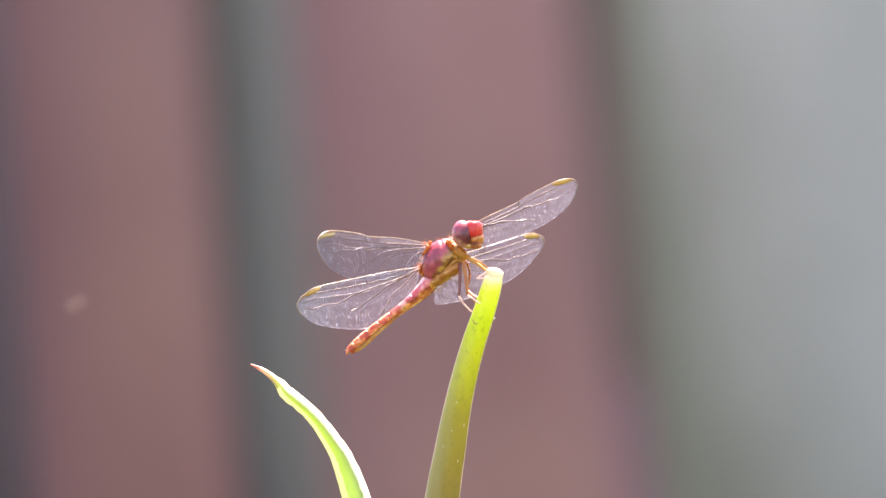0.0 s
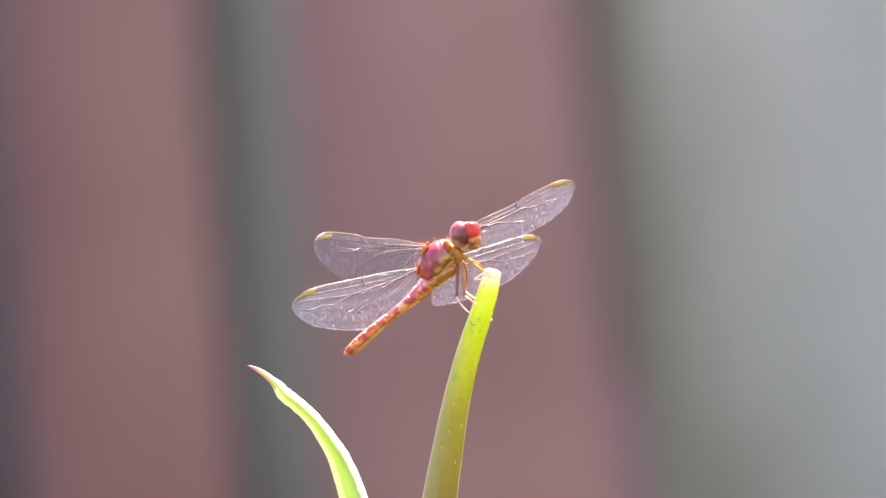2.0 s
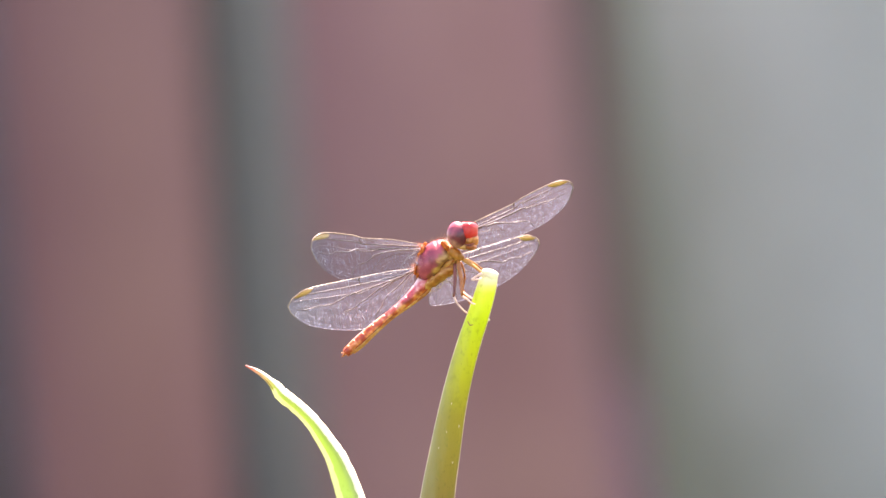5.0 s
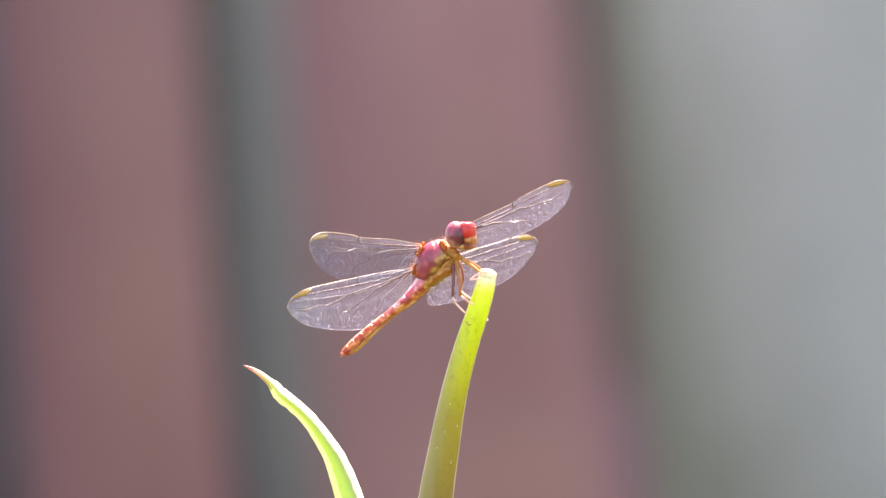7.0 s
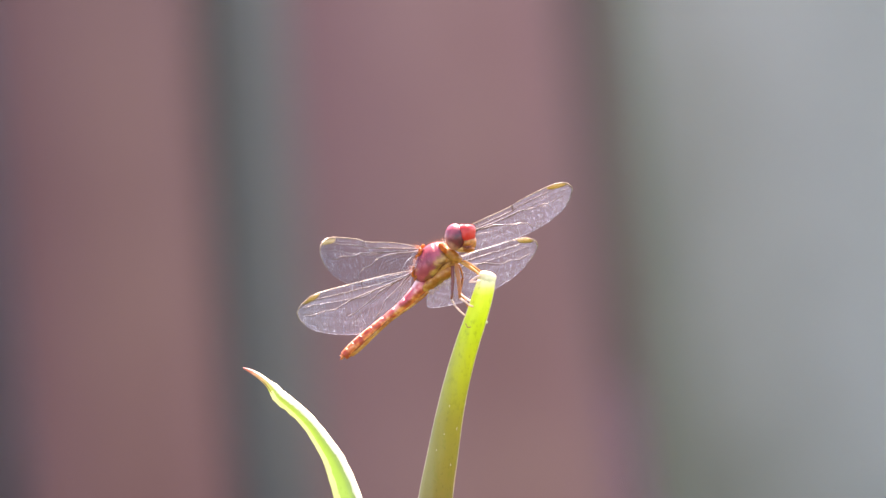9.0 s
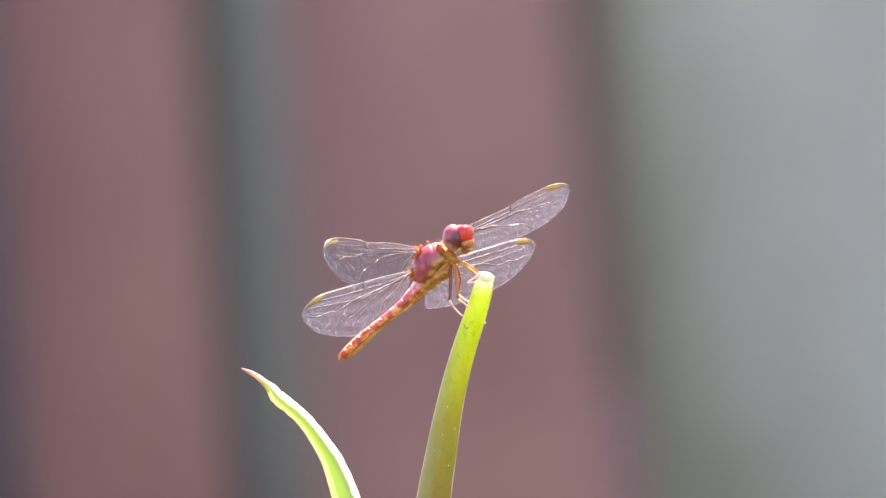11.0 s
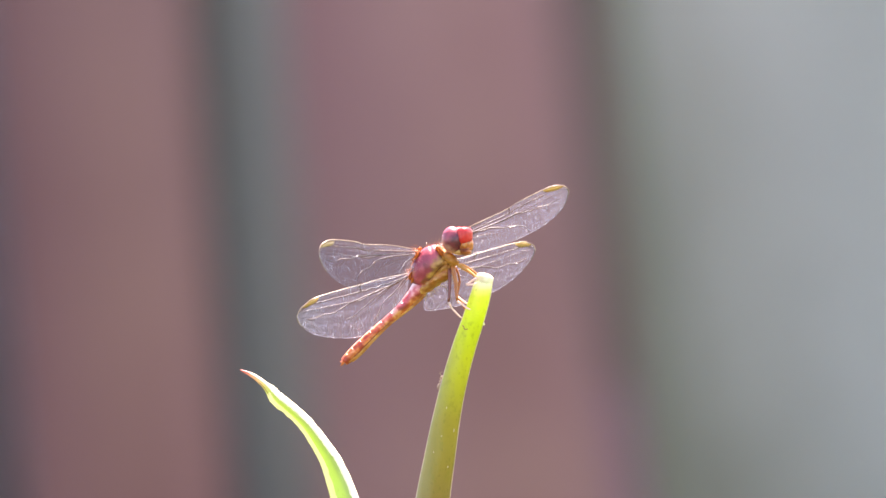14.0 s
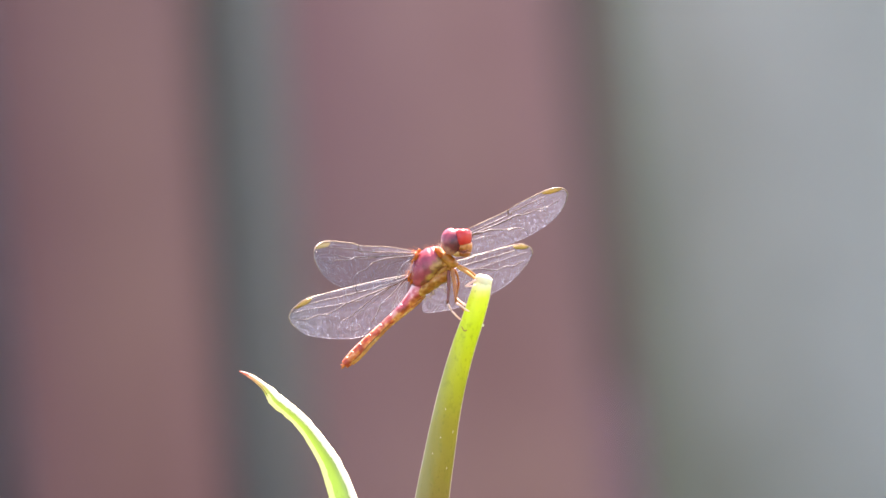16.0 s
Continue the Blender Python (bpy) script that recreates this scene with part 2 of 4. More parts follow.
def painted_material():
    m, n, l, b = mat("brown_painted_wood", 0.6)
    streaks = ramp(n, l, noise_of(n, l, 30, 6, (6, 6, 0.4)), [(0.3, (0.166, 0.0765, 0.0805)), (0.7, (0.224, 0.1090, 0.1140))])
    patches = ramp(n, l, noise_of(n, l, 8, 3, (1, 1, 0.8), (0.1, 0.3, 0.9)), [(0.34, (0.180, 0.0780, 0.0850)), (0.5, (0.208, 0.1000, 0.1045)), (0.66, (0.248, 0.1300, 0.1240))])
    # each board has its own tint, shade included, and its own cut of the grain
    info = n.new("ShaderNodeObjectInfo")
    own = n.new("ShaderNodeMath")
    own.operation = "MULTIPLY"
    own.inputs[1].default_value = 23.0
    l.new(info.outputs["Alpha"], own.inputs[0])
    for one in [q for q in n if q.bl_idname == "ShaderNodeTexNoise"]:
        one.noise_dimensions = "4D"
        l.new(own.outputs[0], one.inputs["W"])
    # broad tone tuned to the boards' fall of light, put into the colour
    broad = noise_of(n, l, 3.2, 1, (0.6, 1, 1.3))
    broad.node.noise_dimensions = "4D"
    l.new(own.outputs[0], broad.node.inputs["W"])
    light_tone = ramp(n, l, broad, [(0.3, (1.12, 1.12, 1.10)), (0.7, (0.90, 0.90, 0.92))])
    both = blend(n, l, 1.0, blend(n, l, 0.65, streaks, patches), light_tone, "MULTIPLY")
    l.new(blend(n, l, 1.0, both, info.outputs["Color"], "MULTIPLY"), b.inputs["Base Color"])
    bump(n, l, b, noise_of(n, l, 60, 6, (6, 6, 0.4)), 0.4, 0.001)
    return m


PAINTED = painted_material()
# board sides and rails; the shade of the sides is put into the colour
SHADED_WOOD = plain("shaded_edge_wood", [(0.3, (0.110, 0.062, 0.062)), (0.7, (0.160, 0.092, 0.092))], 30, 0.8, 0.4, 0.001, (6, 6, 0.4))

POST = plain("dark_green_post_paint", [(0.3, (0.170, 0.186, 0.176)), (0.7, (0.235, 0.255, 0.243))], 30, 0.7, 0.4, 0.001, (6, 6, 0.4))
SLATE = plain("blue_slate_post_paint", [(0.3, (0.19, 0.195, 0.23)), (0.7, (0.25, 0.255, 0.295))], 30, 0.7, 0.4, 0.001, (6, 6, 0.4))
OLIVE_DARK = plain("dark_olive_post", [(0.3, (0.092, 0.094, 0.068)), (0.7, (0.138, 0.138, 0.102))], 30, 0.7, 0.4, 0.001, (6, 6, 0.4))


def render_material():
    m, n, l, b = mat("grey_cement_render", 0.85)
    base = blend(n, l, 0.5, ramp(n, l, noise_of(n, l, 60, 6), [(0.3, (0.276, 0.296, 0.280)), (0.7, (0.388, 0.414, 0.392))]),
                 ramp(n, l, noise_of(n, l, 5, 3, (1, 1, 1), (0.5, 0.1, 0.4)), [(0.3, (0.260, 0.278, 0.265)), (0.7, (0.405, 0.430, 0.410))]))
    # olive darkening towards the left and lower side, shade put into the colour
    olive_shade = blend(n, l, 1.0, along_of(n, l, (-1, 0, -0.2), 0.130, 0.212, 0.05, 9), ramp(n, l, noise_of(n, l, 14, 4), [(0.35, (0.55, 0.55, 0.55)), (0.65, (0.8, 0.8, 0.8))]), "MULTIPLY")
    l.new(blend(n, l, olive_shade, base, (0.075, 0.08, 0.045)), b.inputs["Base Color"])
    bump(n, l, b, noise_of(n, l, 80, 6), 0.4, 0.002)
    return m


RENDER_GREY = render_material()
WALL_GREY = plain("blue_grey_wall_paint", [(0.3, (0.176, 0.169, 0.171)), (0.7, (0.215, 0.207, 0.209))], 9, 0.8, 0.3, 0.002)
GRASS = plain("grass", [(0.36, (0.012, 0.018, 0.006)), (0.5, (0.030, 0.045, 0.012)), (0.64, (0.060, 0.080, 0.024))], 16, 0.95, 0.9, 0.02, Specular_IOR_Level=0.1)
MIDGE = through_light(plain("midge_shell", [(0.3, (0.60, 0.48, 0.40)), (0.7, (0.78, 0.68, 0.58))], 800, 0.5), 0.3, (0.8, 0.7, 0.55))
EDGE = through_light(plain("pinkish_leaf_edge", [(0.3, (0.52, 0.38, 0.27)), (0.7, (0.74, 0.62, 0.48))], 900, 0.4), 0.35, (0.8, 0.65, 0.5))
CREAM = leaf_material("cream_green_leaf", -0.055, -0.0235,
                      [(0, (0.60, 0.64, 0.33)), (0.5, (0.64, 0.67, 0.40)), (0.86, (0.66, 0.66, 0.42)), (0.94, (0.60, 0.48, 0.32)), (1, (0.50, 0.16, 0.15))], share=0.4, gloss=0.3, streaks=0.08)
FOLD = plain("dry_brown_fold", [(0.3, (0.16, 0.06, 0.025)), (0.7, (0.34, 0.15, 0.06))], 900, 0.6)
MARGIN = through_light(plain("pale_leaf_margin", [(0.3, (0.66, 0.62, 0.44)), (0.7, (0.80, 0.77, 0.60))], 500, 0.4), 0.4, (0.85, 0.82, 0.6))
HAIR = through_light(plain("amber_hair", [(0.3, (0.32, 0.14, 0.07)), (0.7, (0.5, 0.30, 0.19))], 900, 0.4), 0.35, (0.6, 0.34, 0.2))
TUFT = through_light(plain("orange_hair", [(0.3, (0.46, 0.10, 0.03)), (0.7, (0.66, 0.26, 0.09))], 900, 0.4), 0.35, (0.9, 0.35, 0.1))
GOLD_HAIR = through_light(plain("golden_hair", [(0.3, (0.40, 0.24, 0.08)), (0.7, (0.62, 0.44, 0.20))], 900, 0.4), 0.35, (0.75, 0.55, 0.25))
BELLY_GOLD = through_light(plain("belly_shell", [(0.36, (0.24, 0.062, 0.012)), (0.47, (0.40, 0.14, 0.024)), (0.58, (0.60, 0.31, 0.070)), (0.68, (0.78, 0.52, 0.22))], 1300, 0.4, 0.5, 0.0002, (0.7, 1, 1.2)), 0.35, (0.95, 0.52, 0.12))
ANT = through_light(plain("ant_shell", [(0.3, (0.20, 0.12, 0.07)), (0.7, (0.46, 0.32, 0.22))], 2600, 0.3), 0.2, (0.6, 0.36, 0.16))


# ---- mesh helpers ----
def part(name, bm, material, parent=None, label="", smooth=True):
    me = bpy.data.meshes.new(name)
    bmesh.ops.recalc_face_normals(bm, faces=bm.faces)
    for f in bm.faces:
        f.smooth = smooth
    bm.to_mesh(me)
    bm.free()
    for one in material if isinstance(material, tuple) else (material,):
        me.materials.append(one)
    ob = new(name, me)
    ob.parent = parent
    if label:
        tagged(ob, label)
    return ob


def spline(points, count):
    """Points on a smooth line through the given ones."""
    p = [Vector(q) for q in points]
    p = [p[0] * 2 - p[1]] + p + [p[-1] * 2 - p[-2]]
    out = []
    for k in range(count):
        u = k / (count - 1) * (len(p) - 3)
        i = min(int(u), len(p) - 4)
        u -= i
        a, b, c, d = p[i:i + 4]
        out.append(0.5 * ((2 * b) + (c - a) * u + (2 * a - 5 * b + 4 * c - d) * u * u + (3 * b - a - 3 * c + d) * u ** 3))
    return out


def tube(bm, path, radii, sides=10, flat=1.0, side=Vector((0, 1, 0)), closed=True):
    """A round or flattened tube along a path; flat scales it along side."""
    rings = []
    for i, p in enumerate(path):
        way = (path[min(i + 1, len(path) - 1)] - path[max(i - 1, 0)]).normalized()
        e = (side - way * side.dot(way)).normalized()
        f = way.cross(e)
        rings.append([bm.verts.new(p + (e * math.cos(2 * math.pi * k / sides) * flat + f * math.sin(2 * math.pi * k / sides)) * radii[i]) for k in range(sides)])
    for a, b in zip(rings, rings[1:]):
        for k in range(sides):
            bm.faces.new((a[k], a[(k + 1) % sides], b[(k + 1) % sides], b[k]))
    if closed:
        bm.faces.new(rings[0][::-1])
        bm.faces.new(rings[-1])
    return rings


def blob(bm, centre, axes, turn=None, u=20, v=14, power=1.0):
    """A rounded lump; axes: its half sizes; power under 1 makes it boxier."""
    turn = turn or Matrix.Identity(3)
    made = bmesh.ops.create_uvsphere(bm, u_segments=u, v_segments=v, radius=1.0)["verts"]
    for w in made:
        q = Vector([math.copysign(abs(c) ** power, c) for c in w.co])
        w.co = turn @ Vector((q.x * axes[0], q.y * axes[1], q.z * axes[2])) + Vector(centre)
    return made


def box(bm, x0, x1, y0, y1, z0, z1, bevel=0.0):
    made = bmesh.ops.create_cube(bm, size=1.0)["verts"]
    for w in made:
        w.co = Vector((x0 + (w.co.x + 0.5) * (x1 - x0), y0 + (w.co.y + 0.5) * (y1 - y0), z0 + (w.co.z + 0.5) * (z1 - z0)))
    if bevel:
        bmesh.ops.bevel(bm, geom=bm.edges[:], offset=bevel, segments=2, affect="EDGES")


def mm(a, b, c=0.0):
    """Subject plane: millimetres across, up, and towards the lens, from the middle of the view."""
    return Vector((a * MM, -c * MM, b * MM))


def vp(x, y, c=0.0):
    """The same, counted from the view's upper corner in steps of 0.115 mm."""
    return mm((x - 784) * 0.115, (441 - y) * 0.115, c)


# ---- ground, walls, fence ----
bm = bmesh.new()
bmesh.ops.create_grid(bm, x_segments=60, y_segments=60, size=60)
for w in bm.verts:
    w.co.z = 0.03 * noise.noise(w.co * 0.6) * min(1.0, w.co.xy.length / 8)
tagged(part("ground", bm, GRASS), "uneven green lawn under the plant and fence", "ground", kind="structure")

bm = bmesh.new()
box(bm, -3.5, 3.5, 5.2, 5.4, -0.1, 2.6, 0.01)
tagged(part("wall_north", bm, WALL_GREY), "blue-grey painted wall far behind the brown fence", "wall", kind="structure")

# where a line of sight meets the fence: steps of 0.23 mm on a plane 2.5 m behind the perch
FENCE_Y = 2.5


def behind(x, depth):
    return (x - 784) * STEP * (DIST + depth) / DIST


fence = new("fence")
fence.matrix_world = pose(behind(600, FENCE_Y), FENCE_Y, 0, 0, 0, 0)
tagged(fence, "brown painted timber fence of upright boards with open gaps", "fence")


def board(x0, x1, lean, turn=-6, tint=(1, 1, 1), cut=0.5, back=0.0, taper=0.0, top=1.75):
    bm = bmesh.new()
    box(bm, -0.5 * (x1 - x0), 0.5 * (x1 - x0), 0, 0.05, -0.05, top, 0.004)
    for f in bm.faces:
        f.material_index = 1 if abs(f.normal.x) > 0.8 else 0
    for w in bm.verts:                         # sawn slightly askew
        if w.co.x > 0:
            w.co.x += math.tan(radians(taper)) * (0.55 - w.co.z)
    ob = part("board", bm, (PAINTED, SHADED_WOOD), fence)
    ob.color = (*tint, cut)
    ob.matrix_local = pose(0.5 * (x0 + x1) - behind(600, FENCE_Y) - 0.55 * math.tan(radians(lean)), back, 0, 0, lean, turn)
    return ob


def gap_post(x0, x1, lean, material):
    bm = bmesh.new()
    box(bm, -0.5 * (x1 - x0), 0.5 * (x1 - x0), 0, 0.08, -0.1, 1.72, 0.006)
    ob = part("post", bm, material, fence)
    ob.matrix_local = pose(0.5 * (x0 + x1) - behind(600, FENCE_Y) - 0.55 * math.tan(radians(lean)), 0.17, 0, 0, lean, 0)


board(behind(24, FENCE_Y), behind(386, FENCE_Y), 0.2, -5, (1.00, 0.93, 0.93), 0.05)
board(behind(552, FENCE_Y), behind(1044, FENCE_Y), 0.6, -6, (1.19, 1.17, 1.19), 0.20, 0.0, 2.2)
# lapped rear board, tinted darker in place of the shade on it
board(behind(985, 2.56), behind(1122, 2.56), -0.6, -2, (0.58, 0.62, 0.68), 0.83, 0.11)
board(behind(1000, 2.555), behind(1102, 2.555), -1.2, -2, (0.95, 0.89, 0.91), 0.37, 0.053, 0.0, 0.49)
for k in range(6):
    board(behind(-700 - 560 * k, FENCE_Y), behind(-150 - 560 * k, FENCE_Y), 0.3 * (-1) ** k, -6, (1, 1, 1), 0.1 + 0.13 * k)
# dark posts added behind the gaps, so that the openings stay dark
gap_post(behind(350, 2.67), behind(466, 2.67), 3.0, POST)
gap_post(behind(-90, 2.67), behind(60, 2.67), 0.2, SLATE)
gap_post(behind(1040, 2.67), behind(1170, 2.67), 0.4, OLIVE_DARK)
for z in (0.2, 1.45):
    bm = bmesh.new()
    box(bm, -0.95, 0.10, 0.124, 0.165, z, z + 0.07, 0.004)
    part("rail", bm, SHADED_WOOD, fence)

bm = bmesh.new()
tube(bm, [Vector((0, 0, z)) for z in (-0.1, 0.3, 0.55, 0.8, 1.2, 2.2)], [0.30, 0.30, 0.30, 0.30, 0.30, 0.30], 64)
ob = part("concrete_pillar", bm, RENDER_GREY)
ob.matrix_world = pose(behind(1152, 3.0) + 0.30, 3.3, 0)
tagged(ob, "thick round grey cement pillar beside the fence", "pillar")

# ---- the plant: a rolled leaf that carries the dragonfly, and a bent flat leaf beside it ----
plant = new("garden_plant")
plant.matrix_world = SUBJECT @ Matrix.Translation((-0.008, 0, -0.548))
tagged(plant, "yellow-green garden plant with a rolled and a bent leaf", "plant")
ON_PLANT = Matrix.Translation((0.008, 0, 0.548))


def rolled_leaf():
    line = [vp(875.5, 482, 2), vp(868.5, 512, 2), vp(855, 557, 2), vp(839, 605, 2), vp(823, 662, 2), vp(809, 725, 2), vp(795, 805, 2), vp(783, 880, 2),
            vp(765, 1020, 2), vp(735, 1500, 1), vp(712, 3000, 0), vp(712, 5220, 0)]
    wide = [1.72, 2.0, 2.2, 2.34, 2.5, 2.74, 3.12, 3.45, 4.0, 5.0, 7.0, 9.0]
    path, r = spline(line, 150), [v.x for v in spline([(a, 0, 0) for a in wide], 150)]
    bm = bmesh.new()
    head = [path[0] + (path[0] - path[1]).normalized() * h * MM for h in (0.62, 0.52, 0.28)]
    rings = tube(bm, head + path, [0.6 * MM, 1.15 * MM, 1.52 * MM] + [a * MM for a in r], 28, 0.8)
    wide_of = {id(q): max(abs(w.co.x - sum(v.co.x for v in q) / len(q)) for w in q) for q in rings}
    grown = {id(q): min(1.0, max(0.0, (i - 8) / 22)) for i, q in enumerate(rings)}
    # a shallow channel runs down the far side, and the skin is slightly uneven
    for ring in rings:
        c = sum((w.co for w in ring), Vector()) / len(ring)
        for w in ring:
            d = w.co - c
            s = d.x / max(1e-6, wide_of[id(ring)])
            if d.y < 0 and s * s < 1:          # the near side is folded along a blunt ridge
                slope = (1 - s) / 1.35 if s > -0.35 else (1 + s) / 0.65
                w.co.y += 0.22 * grown[id(ring)] * (-0.95 * wide_of[id(ring)] * slope ** 0.75 - d.y)
            if d.y > 0:
                w.co.y -= 0.75 * d.y * max(0.0, 1 - abs(d.x) / max(1e-6, d.length)) ** 0.5
            w.co += d * 0.035 * noise.noise(w.co * 260)
    ob = part("rolled_leaf", bm, STALK_GREEN, plant, "yellow-green rolled leaf with a blunt pale tip")
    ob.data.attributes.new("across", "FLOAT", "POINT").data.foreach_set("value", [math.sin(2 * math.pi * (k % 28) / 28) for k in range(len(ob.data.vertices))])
    ob.matrix_local = ON_PLANT
    bm = bmesh.new()                           # the cut end, with its sunlit white put into the colour
    way = (path[0] - path[1]).normalized()
    tube(bm, [path[0] + way * h * MM for h in (-1.1, -0.8, -0.5, -0.2, 0.1, 0.35, 0.55, 0.72, 0.84, 0.90)], [a * MM for a in (1.74, 1.82, 1.83, 1.80, 1.75, 1.65, 1.45, 1.12, 0.7, 0.3)], 28, 0.82)
    for w in bm.verts:
        w.co += Vector((1, 1, 1)) * 0.12 * MM * noise.noise(w.co * 900)
    part("sunlit_end", bm, MARGIN, ob, "cut end of the leaf, painted pale as in sunlight")
    for s in (-1, 1):                          # a thin pale margin along both sides
        bm = bmesh.new()
        edge = []
        for i, q in enumerate(path):
            way = (path[min(i + 1, 149)] - path[max(i - 1, 0)]).normalized()
            edge.append(q + Vector((way.z, 0, -way.x)) * s * r[i] * MM * 0.995)
        tube(bm, edge, [(0.11 + 0.04 * noise.noise(Vector((i * 0.7, s, 0)))) * MM for i in range(150)], 6)
        part("leaf_margin", bm, EDGE, ob, "thin cream leaf margin")
    bm = bmesh.new()                           # a torn notch near the feet
    tube(bm, spline([vp(836.5, 566, 3.2), vp(839, 571, 3.6), vp(841, 573.5, 3.8), vp(846, 572.5, 4.0)], 14), [(0.10 + 0.05 * noise.noise(Vector((k * 0.7, 3, 3)))) * MM for k in range(14)], 7)
    part("notch", bm, FOLD, ob, "small dark tear in the leaf")
    for x, y, long in ((808, 712, 0.42), (821, 752, 0.7), (810, 816, 0.5), (785, 790, 0.3), (799, 762, 0.3)):
        bm = bmesh.new()                       # dry pale scratches on the skin
        i = min(range(150), key=lambda k: abs(path[k].z - vp(0, y).z))
        s = (vp(x, y).x - path[i].x) / (r[i] * MM)
        at = Vector((vp(x, y).x, path[i].y - 0.88 * r[i] * MM * math.sqrt(max(0.05, 1 - s * s)), vp(x, y).z))
        tube(bm, spline([at + mm(0.03, 0.5) * long, at + mm(0.05, 0, 0.03) * long, at + mm(-0.08, -0.5) * long], 8), [v * MM for v in (0.02, 0.06, 0.09, 0.10, 0.10, 0.08, 0.05, 0.02)], 6, 0.5)
        part("scratch", bm, EDGE, ob, "small pale dry scratch")
    bm = bmesh.new()                           # a pale bead on the margin, added where a far foot grips
    blob(bm, vp(873, 563.5, 2), (0.40 * MM, 0.36 * MM, 0.36 * MM), None, 12, 8)
    for w in bm.verts:
        w.co += (w.co - vp(872, 563.5, 2)) * 0.5 * noise.noise(w.co * 2600)
    part("pale_bead", bm, MARGIN, ob, "pale bead at the tip of a far foot")
    return ob


def bent_leaf():
    line = [vp(443, 645), vp(461, 653), vp(477, 663.5), vp(491, 676), vp(500, 687), vp(510, 698), vp(541, 723), vp(566, 750), vp(595, 793), vp(608, 818), vp(630, 880),
            vp(655, 980), vp(690, 1300), vp(708, 2500), vp(712, 5220)]
    wide = [0.10, 0.42, 0.60, 0.80, 1.22, 1.46, 1.50, 1.64, 2.02, 2.32, 2.85, 3.7, 5.0, 8.0, 11.0]
    n = 196
    path, r = spline(line, n), [v.x for v in spline([(a, 0, 0) for a in wide], n)]
    bm = bmesh.new()
    rows = []
    for i, p in enumerate(path):
        way = (path[min(i + 1, n - 1)] - path[max(i - 1, 0)]).normalized()
        out = Vector((way.z, 0, -way.x)) * -1          # across the leaf, towards its upper edge
        if out.x < 0:
            out.negate()
        h, u = r[i] * MM, i / 140
        rough = min(1, i / 12) * (0.35 + 0.65 * math.exp(-((i - 58) / 22) ** 2))   # the edges are crinkled behind the dry tip
        low_edge = -1 + 0.20 * rough * noise.noise(Vector((i * 0.24, 1, 0)))
        high_edge = 1 + 0.20 * rough * noise.noise(Vector((i * 0.21, 8, 0))) + 0.30 * math.exp(-((i - 48) / 6) ** 2)
        # a cream band, a green band with an uneven border, and a white band
        first = -1 + 2 * (0.40 - 0.16 * min(1, max(0, (u - 0.35) / 0.25)) + 0.03 * noise.noise(Vector((i * 0.3, 3, 0))))
        keel = -1 + 2 * (0.57 + 0.18 * min(1, max(0, (u - 0.62) / 0.35)) + 0.05 * noise.noise(Vector((i * 0.5, 5, 0))) + 0.02 * noise.noise(Vector((i * 1.6, 6, 0))))
        spots = [low_edge, 0.5 * (low_edge + first), first, first + (keel - first) / 3, first + (keel - first) * 2 / 3, keel, keel + (high_edge - keel) / 3, keel + (high_edge - keel) * 2 / 3, high_edge]
        section = [(a, 0.75 * (1 - (min(1, abs(a - keel) / (1 + keel if a < keel else 1 - keel))) ** (1.25 if a < keel else 1.05))) for a in spots]
        front = [bm.verts.new(p + out * a * h + Vector((0, -1, 0)) * b * h) for a, b in section]
        back = [bm.verts.new(p + out * a * h * 0.97 + Vector((0, -1, 0)) * (b * h - min(0.5 * MM, 0.5 * h))) for a, b in section]
        rows.append(front + back[::-1])
    for i, (a, b) in enumerate(zip(rows, rows[1:])):
        for k in range(len(a)):
            f = bm.faces.new((a[k], a[(k + 1) % len(a)], b[(k + 1) % len(a)], b[k]))
            side = k if k < 8 else 16 - k
            f.material_index = 1 if side >= 5 and i > 12 else 2 if side < 2 and i > 50 else 0
    bm.faces.new(rows[0]), bm.faces.new(rows[-1][::-1])
    ob = part("bent_leaf", bm, (LEAF_GREEN, MARGIN, CREAM), plant, "green bent leaf with cream margins and a dry reddish tip")
    ob.matrix_local = ON_PLANT
    bm = bmesh.new()                           # a dry crease behind the tip
    crease = spline([vp(460, 657, 0.5), vp(472, 664, 0.6), vp(482, 673, 0.7), vp(489, 682, 0.8), vp(495, 692, 0.8)], 30)
    tube(bm, crease, [0.11 * MM * math.sin(math.pi * (k + 1) / 32) * (1 + 0.5 * noise.noise(Vector((k * 0.6, 0, 4)))) for k in range(30)], 7)
    part("crease", bm, FOLD, ob, "dry brown crease")
    return ob


rolled_leaf()
bent_leaf()

# ---- the dragonfly ----
PERCH = vp(850, 545, 2)
dragonfly = new("dragonfly")
dragonfly.matrix_world = SUBJECT @ Matrix.Translation(PERCH)
tagged(dragonfly, "red dragonfly with clear veined wings on a leaf tip", "dragonfly")


JOINTS = {}


def jointed(name, bm, material, joint, parent=None, label="", smooth=True):
    """A part built in the subject's space, with its origin at its joint."""
    for w in bm.verts:
        w.co -= joint
    ob = part(name, bm, material, parent or dragonfly, label, smooth)
    ob.matrix_local = Matrix.Translation(joint - (PERCH if ob.parent == dragonfly else JOINTS[ob.parent.name]))
    JOINTS[ob.name] = joint
    return ob


